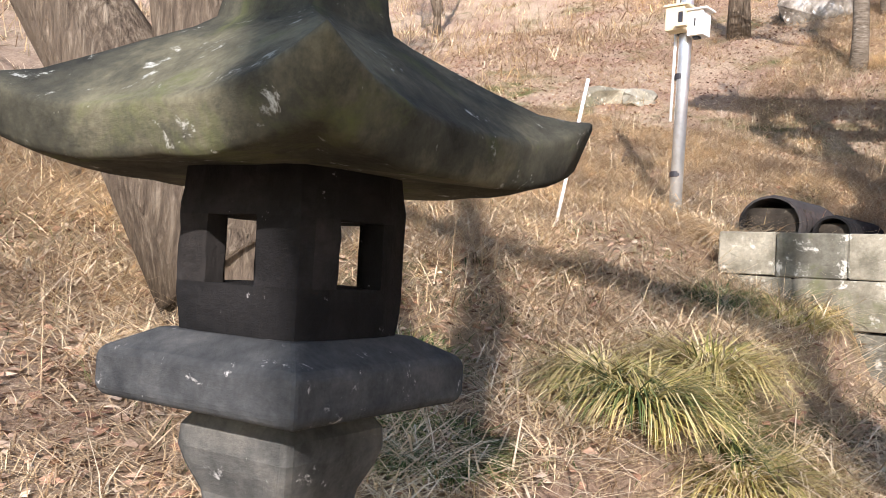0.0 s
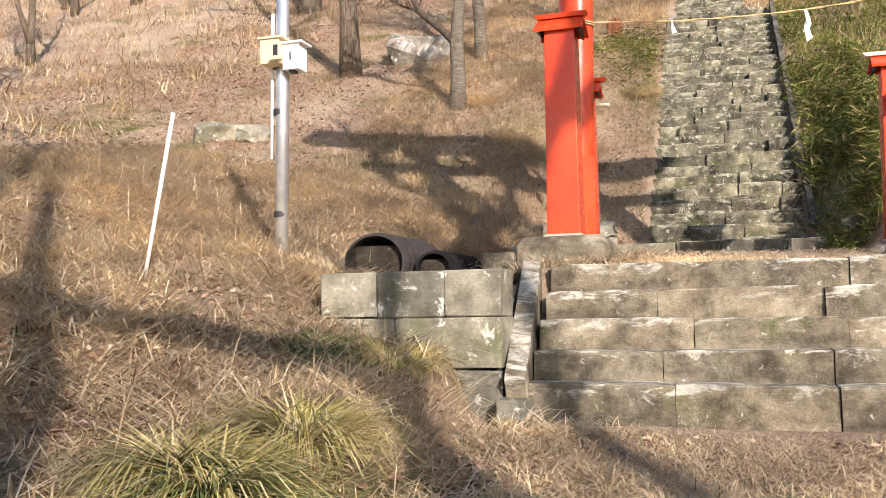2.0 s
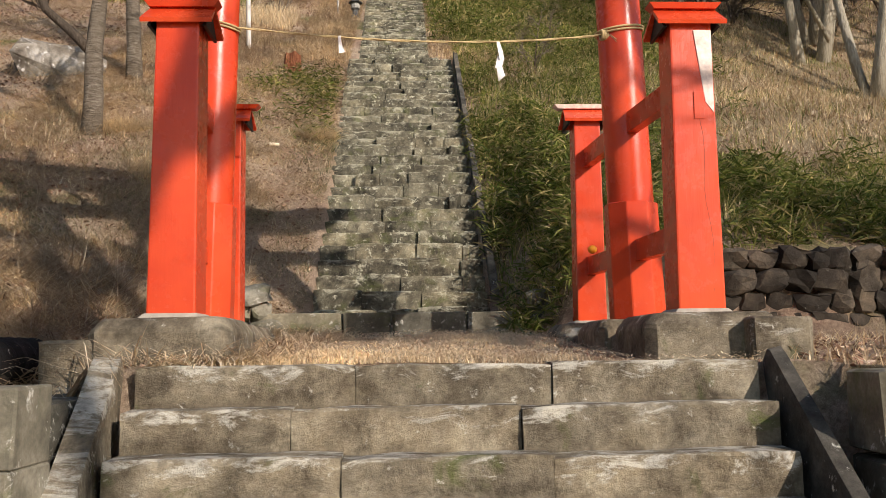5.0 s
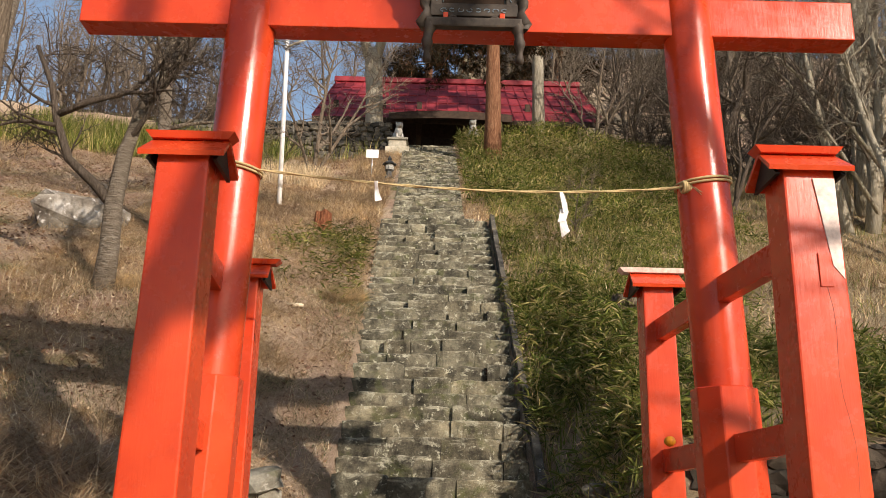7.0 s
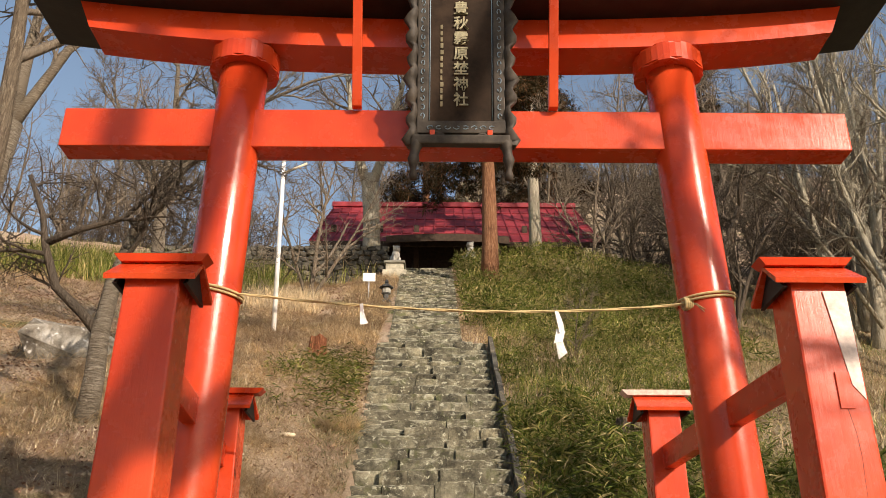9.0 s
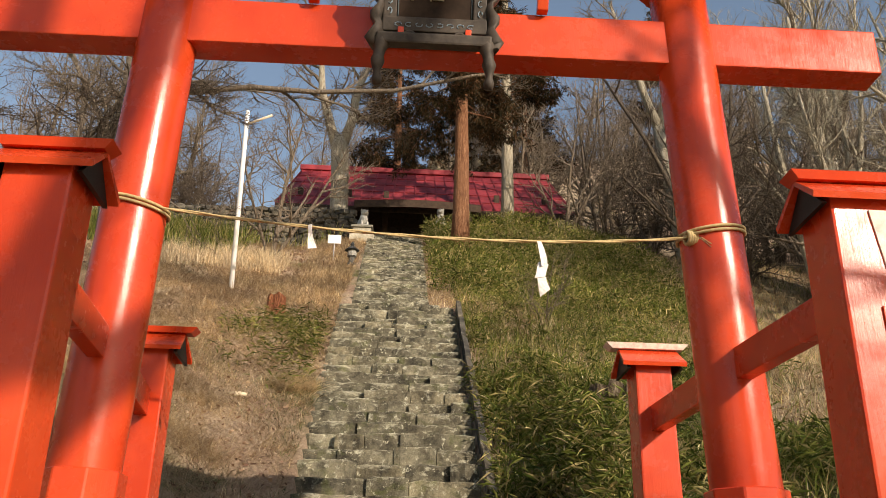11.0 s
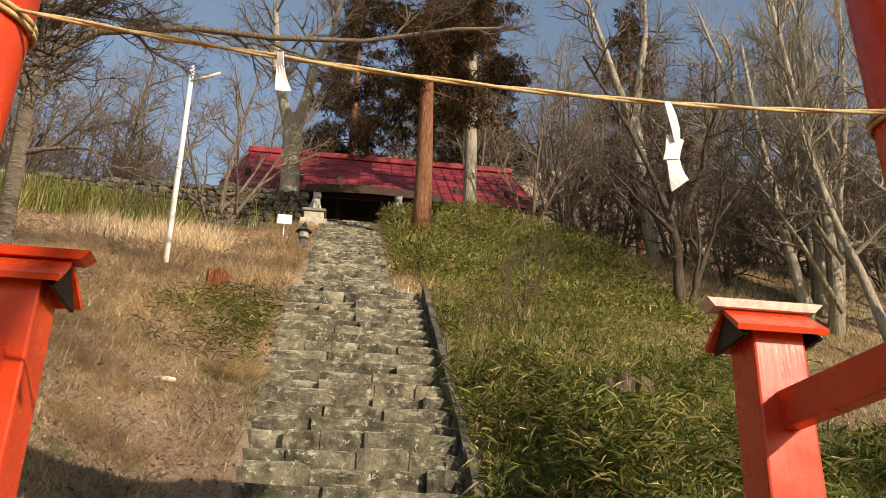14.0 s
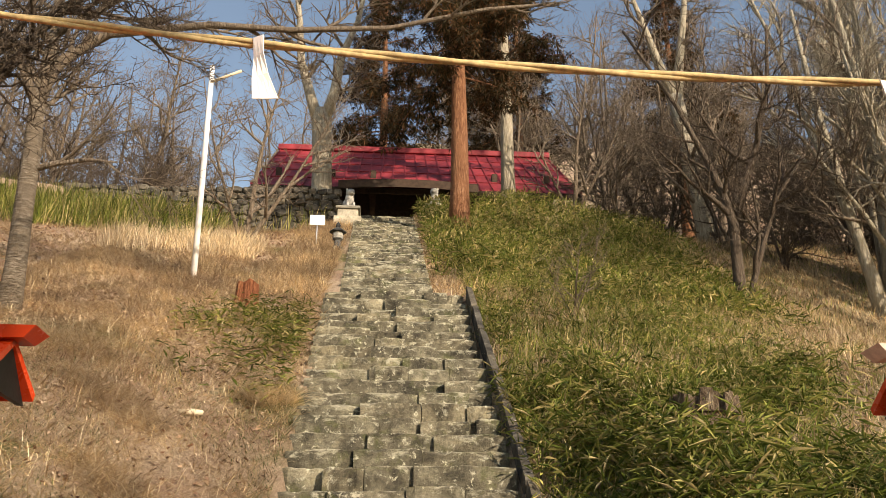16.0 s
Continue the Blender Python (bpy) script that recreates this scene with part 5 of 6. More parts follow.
# ---- trees ----
def bend(rng, p, d, length, n, wander, up):
    pts = [Vector(p)]
    d = Vector(d).normalized()
    for _ in range(n):
        d = (d + Vector((rng.uniform(-1, 1), rng.uniform(-1, 1), rng.uniform(-1, 1))) * wander + Vector((0, 0, up))).normalized()
        pts.append(pts[-1] + d * (length / n))
    return pts


def along(pts, f):
    f = min(max(f, 0), 0.999) * (len(pts) - 1)
    i = int(f)
    return pts[i].lerp(pts[i + 1], f - i), (pts[i + 1] - pts[i]).normalized()


def branch_out(rng, pts, radii, level, spec, v, f):
    if level > spec["levels"]:
        return
    count = spec["kids"][level - 1]
    lo = spec.get("clear", 0.35) if level == 1 else 0.18
    for k in range(count):
        t = lo + (0.98 - lo) * (k + rng.random() * 0.8) / count
        p, d = along(pts, t)
        side = d.cross(Vector((rng.uniform(-1, 1), rng.uniform(-1, 1), rng.uniform(-1, 1)))).normalized()
        spread = spec["spread"] * rng.uniform(0.6, 1.2)
        dd = d * math.cos(spread) + side * math.sin(spread)
        full = spec["reach"][level - 1] * rng.uniform(0.6, 1.15) * (1.15 - 0.6 * t)
        r0 = radii[0] + (radii[-1] - radii[0]) * t
        r0 = max(spec.get("fine", 0.0035), min(r0 * 0.75, full * 0.028))
        n = (6, 5, 4, 3)[level - 1]
        q = bend(rng, p, dd, full, n, spec["wander"], spec["up"])
        rr = [r0 * (1 - 0.85 * i / n) + 0.0015 for i in range(n + 1)]
        tube_data(q, rr, (6, 4, 3, 3)[level - 1], v, f, False)
        branch_out(rng, q, rr, level + 1, spec, v, f)


def bare_tree(seed, height, r, stems, spec, bark):
    """Meshes of a leafless tree: one per stem, and one for its limbs and twigs."""
    rng = random.Random(seed)
    v, f, trunks = [], [], []
    for s in stems:
        tv, tf = [], []
        n = 9
        pts = bend(rng, s[0], s[1], height * s[2], n, spec.get("sway", 0.07), 0.05)
        r0 = r * s[3]
        rr = [r0 * (1.25 if i == 0 else 1) * (1 - 0.82 * (i / n) ** 0.9) for i in range(n + 1)]
        tube_data(pts, rr, 11, tv, tf)
        trunks.append(raw_mesh("trunk", tv, tf, M[bark], True))
        branch_out(rng, pts, rr, 1, spec, v, f)
    return trunks, raw_mesh("canopy", v, f, M["twig" if bark == "bark" else bark], True)


def plant(name, meshes, x, y, turn, scale, label, group=""):
    t = root(name, x, y, lz(x, y) - 0.08, label, "tree", group)
    t.matrix_basis = pose(x, y, lz(x, y) - 0.08, 0, 0, turn) @ Matrix.Scale(scale, 4)
    for me in meshes[0]:
        put("trunk", me, t)
    put("canopy", meshes[1], t)
    return t


UP = (0, 0, 1)
S4 = dict(levels=4, kids=(9, 6, 5, 3), reach=(2.6, 1.25, 0.6, 0.28), spread=1.05, wander=0.27, up=0.06)
S3 = dict(levels=3, kids=(12, 7, 6), reach=(2.6, 1.2, 0.5), spread=1.0, wander=0.25, up=0.07)
KINDS = {
    "a": bare_tree(1, 8.5, 0.15, [((0, 0, 0), (0.05, 0.02, 1), 1, 1)], S4, "bark"),
    "b": bare_tree(2, 9.5, 0.17, [((0, 0, 0), (-0.25, 0, 1), 1, 1), ((0.1, 0.1, 0), (0.35, 0.1, 1), 0.9, 0.8), ((0, -0.1, 0), (0.05, -0.3, 1), 0.8, 0.7)], S3, "barkpale"),
    "c": bare_tree(3, 7.5, 0.125, [((0, 0, 0), (0.12, 0, 1), 1, 1), ((0, 0, 0.3), (-0.5, 0.1, 1), 0.8, 0.7)], S4, "barkdark"),
    "d": bare_tree(4, 12.0, 0.19, [((0, 0, 0), (0, 0.03, 1), 1, 1)], dict(S3, clear=0.4, reach=(3.4, 1.5, 0.6)), "bark"),
    "e": bare_tree(5, 11.0, 0.16, [((0, 0, 0), (0.1, 0, 1), 1, 1), ((0.2, 0, 0), (0.3, 0.05, 1), 0.95, 0.8), ((-0.2, 0.1, 0), (-0.2, 0.1, 1), 0.9, 0.9), ((0, 0.25, 0), (0.12, 0.2, 1), 0.8, 0.6)], dict(S3, clear=0.3, spread=0.6), "barkpale"),
    "h": bare_tree(8, 8.5, 0.10, [((0, 0, 0), (0.06, 0, 1), 1, 1), ((0, 0, 0.6), (-0.35, 0.1, 1), 0.8, 0.7)], dict(S3, kids=(9, 6, 5), reach=(2.4, 1.3, 0.75), clear=0.2, fine=0.006), "bark"),
    "k": bare_tree(9, 10.0, 0.13, [((0, 0, 0), (-0.05, 0.03, 1), 1, 1)], dict(S3, kids=(13, 7, 5), reach=(2.8, 1.4, 0.8), clear=0.25, fine=0.006), "bark"),
    "m": bare_tree(10, 3.4, 0.045, [((0, 0, 0), (0.25, 0, 1), 1, 1), ((0, 0, 0), (-0.4, 0.2, 1), 0.9, 0.9), ((0.1, 0, 0), (0.1, -0.4, 1), 0.9, 0.8)], dict(S3, kids=(7, 6, 4), reach=(1.5, 0.9, 0.5), clear=0.08, fine=0.005), "barkdark"),
    "g": bare_tree(7, 7.5, 0.21, [((0, 0, 0), (-0.1, 0.05, 1), 1, 1), ((0, 0, 0.9), (0.55, 0.25, 1), 0.85, 0.7)], dict(S3, levels=2, kids=(7, 5), reach=(2.4, 1.1)), "bark"),
    "f": bare_tree(6, 4.2, 0.06, [((0, 0, 0), (0.1, 0, 1), 1, 1), ((0, 0, 0), (-0.4, 0.2, 1), 0.8, 0.7), ((0, 0, 0), (0.3, -0.3, 1), 0.9, 0.8)], dict(S3, kids=(8, 6, 4), reach=(1.4, 0.7, 0.35), clear=0.15), "bark"),
}


def cherry_by_lantern():
    x, y = -3.49, 3.48
    spec = dict(S4, kids=(6, 5, 5, 3), clear=0.5)
    stems = [((-0.05, -0.05, 0.3), (-0.62, -0.55, 0.95), 0.9, 0.85), ((-0.1, -0.08, 0.5), (-0.20, -0.22, 1), 1, 0.55), ((0.0, 0.02, 0.5), (0.0, 0.12, 1), 0.85, 0.42)]
    meshes = bare_tree(11, 7.0, 0.40, stems, spec, "bark")
    t = plant("cherry_tree", meshes, x, y, -4.6, 1.0, "old cherry tree with three stems and rough bark")
    v, f = [], []
    tube_data([(0, 0, -0.15), (0.0, 0, 0.1), (-0.02, -0.02, 0.4), (-0.12, -0.11, 0.75), (-0.2, -0.18, 1.0)], [0.46, 0.36, 0.32, 0.36, 0.24], 18, v, f)
    put("bole", raw_mesh("bole", v, f, M["bark"], True), t, "thick fissured bole")


def curved_cherry():
    """The small tree with one arm swinging out and up beside the steps."""
    x, y = -4.24, 15.4
    rng = random.Random(14)
    v, f = [], []
    trunk = [Vector(p) for p in ((0, 0, -0.1), (0.02, 0, 0.6), (0.0, 0, 1.2), (0.06, 0, 1.9), (0.26, 0, 2.7), (0.6, 0, 3.3), (0.95, 0.1, 3.9), (1.2, 0.2, 4.7))]
    arm = [Vector(p) for p in ((0, 0, 1.15), (-0.25, -0.05, 1.42), (-0.62, -0.1, 1.75), (-0.85, -0.1, 2.3), (-0.95, -0.15, 2.75), (-1.2, -0.2, 3.3))]
    arm2 = [Vector(p) for p in ((-0.88, -0.1, 2.35), (-0.45, -0.12, 2.55), (0.1, -0.15, 2.7), (0.5, -0.2, 3.1), (0.8, -0.2, 3.7))]
    tv, tf = [], []
    tube_data(trunk, [0.15, 0.125, 0.115, 0.10, 0.085, 0.07, 0.05, 0.03], 10, tv, tf)
    for pts, r in ((arm, 0.075), (arm2, 0.05)):
        rr = [r * (1 - 0.6 * i / (len(pts) - 1)) for i in range(len(pts))]
        tube_data(pts, rr, 8, v, f)
        branch_out(rng, pts, rr, 1, dict(S4, kids=(6, 5, 4, 3), reach=(1.3, 0.8, 0.4, 0.2), clear=0.35), v, f)
    branch_out(rng, trunk, [0.10, 0.03], 1, dict(S4, kids=(8, 5, 5, 3), reach=(1.7, 0.9, 0.45, 0.22), clear=0.45), v, f)
    plant("cherry_tree", ([raw_mesh("trunk", tv, tf, M["barkcherry"], True)], raw_mesh("canopy", v, f, M["barkdark"], True)), x, y, 0, 1.0, "small leafless cherry tree with one curved arm")


def cedar(x, y, height, r, seed, crown_from, label, bark="cedarbark"):
    rng = random.Random(seed)
    t = root("cedar_tree", x, y, lz(x, y) - 0.1, label, "tree", "cedars by the shrine")
    v, f = [], []
    tube_data([(0.02 * math.sin(i), 0.02 * math.cos(i * 1.3), height * i / 9) for i in range(10)], [r * (1.12 if i == 0 else 1) * (1 - 0.85 * i / 9) for i in range(10)], 14, v, f)
    put("trunk", raw_mesh("trunk", v, f, M[bark], True), t)
    bv, bf, nv, nf = [], [], [], []
    for i in range(60):
        z = crown_from + (height - crown_from) * (i / 60) ** 1.1
        reach = (2.9 - 2.2 * (z - crown_from) / (height - crown_from)) * rng.uniform(0.6, 1.1)
        a = rng.uniform(0, 6.28)
        pts = bend(rng, (0, 0, z), (math.cos(a), math.sin(a), 0.05), reach, 5, 0.12, -0.10)
        tube_data(pts, [0.03 * (1 - 0.8 * k / 5) for k in range(6)], 4, bv, bf, False)
        for _ in range(int(38 * reach)):
            p, d = along(pts, rng.uniform(0.25, 1.0))
            q = p + Vector((rng.uniform(-.28, .28), rng.uniform(-.28, .28), rng.uniform(-.35, .1)))
            for _ in range(13):
                e = Vector((rng.uniform(-1, 1), rng.uniform(-1, 1), rng.uniform(-1.6, 0.2))).normalized() * rng.uniform(0.12, 0.30)
                s = e.cross(Vector((rng.uniform(-1, 1), rng.uniform(-1, 1), 1))).normalized() * 0.013
                n = len(nv)
                nv += [q, q + e * 0.5 + s, q + e, q + e * 0.5 - s]
                nf.append((n, n + 1, n + 2, n + 3))
    put("bough", raw_mesh("bough", bv, bf, M["cedarbark"], True), t)
    put("crown", raw_mesh("crown", nv, nf, M["needles"]), t, "dark hanging needle sprays")
    return t


def reaching_cherry():
    """The grey cherry whose long arms hang over the steps."""
    rng = random.Random(15)
    v, f, tv, tf = [], [], [], []
    trunk = [Vector(p) for p in ((-0.05, 0, -0.15), (-0.07, 0, 0.6), (-0.11, 0, 1.3), (-0.15, 0, 2.1), (-0.20, 0, 2.8), (-0.20, 0.05, 3.3), (-0.21, 0.1, 4.0), (-0.25, 0.1, 5.0), (-0.35, 0.1, 6.3))]
    tube_data(trunk, [0.16, 0.125, 0.115, 0.108, 0.10, 0.09, 0.075, 0.05, 0.03], 11, tv, tf)
    for pts, r, kids in (([(-0.2, 0.0, 2.85), (-0.13, 0.0, 3.25), (0.0, 0.0, 3.52), (0.22, -0.02, 3.72), (0.55, -0.05, 3.95), (1.1, -0.1, 4.0), (1.9, -0.2, 4.05), (3.0, -0.3, 3.95), (4.3, -0.3, 4.05), (5.6, -0.4, 4.35), (6.6, -0.4, 4.5)], 0.095, 13),
                         ([(-0.15, 0, 1.9), (0.2, 0, 2.02), (0.6, -0.05, 2.05), (0.95, -0.1, 2.0)], 0.05, 3), ([(-0.2, 0, 2.8), (-0.45, -0.2, 3.4), (-0.9, -0.3, 4.2), (-1.3, -0.3, 5.1)], 0.07, 8), ([(-0.21, 0.1, 4.0), (0.9, -0.2, 4.6), (2.3, -0.4, 5.2), (3.5, -0.5, 5.5)], 0.055, 9)):
        pts = [Vector(p) for p in pts]
        rr = [r * (1 - 0.8 * i / (len(pts) - 1)) for i in range(len(pts))]
        tube_data(pts, rr, 7, v, f)
        branch_out(rng, pts, rr, 1, dict(S4, kids=(kids, 6, 5, 3), reach=(1.3, 0.75, 0.4, 0.2), clear=0.15, spread=0.7, up=0.05), v, f)
    branch_out(rng, trunk, [0.08, 0.03], 1, dict(S4, kids=(9, 6, 5, 3), reach=(1.9, 0.9, 0.45, 0.22), clear=0.5), v, f)
    plant("cherry_tree", ([raw_mesh("trunk", tv, tf, M["barkcherry"], True)], raw_mesh("canopy", v, f, M["twig"], True)), -4.6, 18.5, 0, 1.0, "leafless cherry tree with long arms over the steps")


cherry_by_lantern()
curved_cherry()
reaching_cherry()
ced = cedar(1.42, 27.6, 13.0, 0.25, 41, 4.5, "tall cedar with stripped orange bark")
cedar(3.2, 31.6, 16.5, 0.22, 43, 5.0, "tall cedar with pale grey-brown bark", "barkpale")
copy_thing(ced, pose(-0.6, 40.0, lz(-0.6, 40) - 0.1, 0, 0, 200) @ Matrix.Scale(1.1, 4))
copy_thing(ced, pose(12.0, 41.0, lz(12, 41) - 0.1, 0, 0, 40) @ Matrix.Scale(1.1, 4))
copy_thing(ced, pose(5.5, 43.0, lz(5.5, 43) - 0.1, 0, 0, 80))
def forked_tree():
    """The big pale tree at the wall's end, forking above head height."""
    rng = random.Random(51)
    v, f, tv, tf = [], [], [], []
    tube_data([(0, 0, -0.2), (0.0, 0, 1.0), (-0.05, 0, 2.2), (-0.12, 0, 3.3), (-0.2, 0, 3.7)], [0.40, 0.30, 0.28, 0.30, 0.2], 14, tv, tf)
    for pts, r in (([(-0.2, 0, 3.2), (-0.5, 0, 4.2), (-0.85, 0, 5.4), (-1.0, 0.1, 7.0), (-1.3, 0.1, 9.0)], 0.19), ([(-0.08, 0, 3.2), (0.2, 0, 4.3), (0.35, 0, 5.6), (0.8, 0.1, 7.0), (1.1, 0.1, 9.0)], 0.19), ([(0.2, 0, 4.2), (0.5, -0.1, 4.4), (0.8, -0.1, 4.45)], 0.06)):
        pts = [Vector(p) for p in pts]
        rr = [r * (1 - 0.7 * i / (len(pts) - 1)) for i in range(len(pts))]
        tube_data(pts, rr, 11, tv, tf)
        branch_out(rng, pts, rr, 1, dict(S3, kids=(10, 6, 5), clear=0.35), v, f)
    plant("pale_tree", ([raw_mesh("trunk", tv, tf, M["barkpale"], True)], raw_mesh("canopy", v, f, M["bark"], True)), -2.2, 31.3, 0, 1.0, "large leafless tree with pale bark and a fork")


forked_tree()


def lined_tree(name, x, y, stems, seed, bark, twigs, label, spec):
    """A leafless tree whose stems follow given lines from its foot."""
    rg = random.Random(seed)
    v, f, trunks = [], [], []
    for pts, r, tip in stems:
        pts = [Vector(p) for p in pts]
        n = len(pts) - 1
        rr = [r * (1.2 if i == 0 and pts[0].z < 0 else 1) + (tip - r) * i / n for i in range(n + 1)]
        tv, tf = [], []
        tube_data(pts, rr, 12, tv, tf)
        trunks.append(raw_mesh("trunk", tv, tf, M[bark], True))
        branch_out(rg, pts, rr, 1, spec, v, f)
    plant(name, (trunks, raw_mesh("canopy", v, f, M[twigs], True)), x, y, 0, 1.0, label)


WIDE = dict(S4, kids=(6, 5, 5, 3), reach=(2.2, 1.2, 0.6, 0.3), clear=0.3, spread=0.9, fine=0.004)
lined_tree("bare_tree", -10.7, 23.0, (
    ([(0, 0, -0.2), (0.12, 0, 1.2), (0.32, 0, 2.6), (0.48, 0, 4.3)], 0.30, 0.25),
    ([(0.45, 0, 4.1), (0.45, 0, 5.4), (0.42, 0.1, 7.0), (0.45, 0.1, 8.4), (0.6, 0.1, 10.4)], 0.20, 0.05),
    ([(0.46, 0, 4.2), (0.8, 0, 5.0), (1.5, -0.1, 6.4), (2.5, -0.2, 7.3), (3.8, -0.3, 7.8)], 0.17, 0.04),
    ([(0.40, 0, 4.0), (-0.3, 0, 4.7), (-1.4, 0.1, 5.4), (-2.4, 0.1, 6.6)], 0.16, 0.04)), 61, "barkcherry", "twig", "large grey leafless tree with wide limbs", WIDE)
lined_tree("dark_tree", 6.47, 23.9, (
    ([(0, 0, -0.2), (0.02, 0, 0.8), (0.06, 0, 1.8), (-0.08, 0, 2.5), (-0.35, 0, 3.3), (-0.85, -0.1, 4.4), (-1.9, -0.3, 6.1)], 0.13, 0.03),
    ([(0.05, 0, 1.75), (0.35, 0, 2.6), (0.82, 0.1, 3.7), (1.3, 0.2, 5.2), (1.5, 0.2, 6.8)], 0.09, 0.03),
    ([(0.15, 0.2, -0.2), (0.35, 0.2, 0.6), (0.7, 0.1, 1.6), (1.05, 0, 2.5), (1.7, -0.1, 3.4)], 0.075, 0.025)), 62, "barkdark", "barkdark", "dark leafless tree with two stems and low forks", WIDE)
lined_tree("pale_tree", 8.46, 30.0, (
    ([(0, 0, -0.2), (-0.08, 0, 0.6), (-0.2, 0, 1.6), (-0.36, 0, 3.2), (-0.52, 0, 4.7)], 0.29, 0.22),
    ([(-0.50, 0, 4.5), (-0.9, 0, 5.8), (-1.3, 0, 7.4), (-1.9, 0, 9.6)], 0.17, 0.04),
    ([(-0.50, 0, 4.5), (-0.25, 0, 6.0), (0.1, 0, 8.0), (0.2, 0, 10.5)], 0.17, 0.04)), 63, "barkpale", "twig", "pale-barked leafless tree in full sun", dict(S3, kids=(9, 6, 5), reach=(2.6, 1.2, 0.6), fine=0.005))
lined_tree("grey_tree", 9.9, 25.0, (
    ([(0, 0, -0.2), (-0.12, 0, 1.0), (-0.36, 0, 2.7), (-0.65, 0, 5.2), (-0.8, 0, 7.6)], 0.15, 0.04),
    ([(0.7, 0.3, -0.2), (0.95, 0.3, 1.6), (0.95, 0.3, 3.6), (0.6, 0.3, 6.6), (0.35, 0.3, 9.2)], 0.17, 0.05),
    ([(0.9, 0.4, 0.4), (1.3, 0.5, 2.4), (1.5, 0.5, 5.0), (1.4, 0.5, 8.5)], 0.14, 0.04),
    ([(0.8, 0.0, 0.6), (-0.1, -0.2, 2.2), (-1.3, -0.4, 3.9), (-2.8, -0.6, 5.3)], 0.06, 0.02),
    ([(1.0, 0.0, 1.8), (0.0, -0.4, 3.0), (-1.6, -0.8, 4.3), (-3.0, -1.0, 4.6)], 0.05, 0.02)), 64, "barkpale", "twig", "smooth grey tree with leaning crossing stems", dict(S4, kids=(8, 5, 4, 3), reach=(2.2, 1.1, 0.6, 0.3), clear=0.25, spread=0.8, fine=0.004))
NAMED = (
    ("dark_tree", "c", -9.38, 9.55, 0, 0.85, "dark leafless tree with several stems"),
    ("bare_tree", "d", -6.85, 17.0, 40, 1.0, "thick leafless tree leaning on the slope"),
    ("bare_tree", "f", -3.2, 25.4, 60, 1.15, "thin leafless sapling by the stone wall"),
    ("grey_tree", "e", 10.9, 26.2, 0, 1.0, "smooth grey tree with many stems"),
    ("grey_tree", "e", 12.9, 28.6, 70, 1.1, "smooth grey tree with many stems"),
    ("grey_tree", "b", 10.4, 22.4, 120, 0.95, "smooth grey tree with leaning stems"),
    ("grey_tree", "b", 13.5, 24.0, 30, 1.0, "smooth grey tree with leaning stems"),
    ("bare_tree", "f", 2.5, 20.6, 0, 0.35, "thin leafless twig of a sapling"),
    ("bare_tree", "f", 4.9, 30.6, 30, 1.2, "leafless shrub beside the shrine"),
    ("bare_tree", "f", 6.2, 31.6, 130, 1.3, "leafless shrub beside the shrine"),
)
for nm, kind, x, y, turn, sc, lab in NAMED:
    plant(nm, KINDS[kind], x, y, turn, sc, lab)
# trees on the sunny side of the path, whose shadows cross it
def sunny_tree(x, y, stems, seed):
    """A stout leafless tree whose stems follow given lines."""
    rg = random.Random(seed)
    v, f, trunks = [], [], []
    for pts, r, kids in stems:
        pts = [Vector(p) for p in pts]
        rr = [r * (1 - 0.6 * i / (len(pts) - 1)) for i in range(len(pts))]
        tv, tf = [], []
        tube_data(pts, rr, 12, tv, tf)
        trunks.append(raw_mesh("trunk", tv, tf, M["bark"], True))
        branch_out(rg, pts, rr, 1, dict(S3, levels=2, kids=kids, reach=(1.5, 0.8), clear=0.5, fine=0.01), v, f)
    plant("bare_tree", (trunks, raw_mesh("canopy", v, f, M["bark"], True)), x, y, 0, 1.0, "stout leafless tree beside the path", "trees beside the path")


def aside(*steps):
    """A stem's line from (sideways, height) pairs, square to the sun."""
    return [(0.788 * q, 0.616 * q, h) for q, h in steps]


sunny_tree(4.37, -0.96, (
    (aside((0, -0.1), (0.02, 0.8), (0.03, 1.6), (-0.12, 2.4), (-0.27, 3.2), (-0.41, 4.5), (-0.48, 5.25), (-0.79, 5.85), (-1.42, 6.15), (-1.85, 6.25), (-2.6, 6.6), (-3.2, 7.2)), 0.30, (3, 3)),
    (aside((0.03, 1.4), (0.22, 3.0), (0.43, 4.5), (0.56, 5.4), (0.7, 7.0), (0.75, 8.6)), 0.16, (3, 3)),
    (aside((0.72, 7.3), (1.1, 7.9), (1.45, 8.6), (1.75, 9.8), (2.1, 11.2), (2.4, 12.6)), 0.20, (4, 3)),
    (aside((1.35, 8.3), (1.9, 8.8), (2.4, 9.3), (3.0, 10.4), (3.4, 11.8)), 0.19, (4, 3)),
    (aside((1.7, 9.6), (1.45, 10.6), (1.5, 11.8), (1.3, 13.2)), 0.15, (4, 3)),
    (aside((-0.50, 5.2), (-0.35, 6.2), (-0.3, 7.4), (-0.4, 8.6)), 0.10, (3, 3))), 31)
sunny_tree(3.3, -3.5, (
    (aside((0, -0.1), (0.0, 1.5), (0.02, 3.4), (-0.07, 5.3), (0.08, 6.4), (-0.06, 7.5), (-0.13, 8.6), (-0.2, 10.5)), 0.20, (4, 3)),
    (aside((-0.05, 4.6), (-0.35, 6.0), (-0.62, 7.2), (-0.9, 8.6), (-1.1, 10.0)), 0.11, (3, 3))), 32)
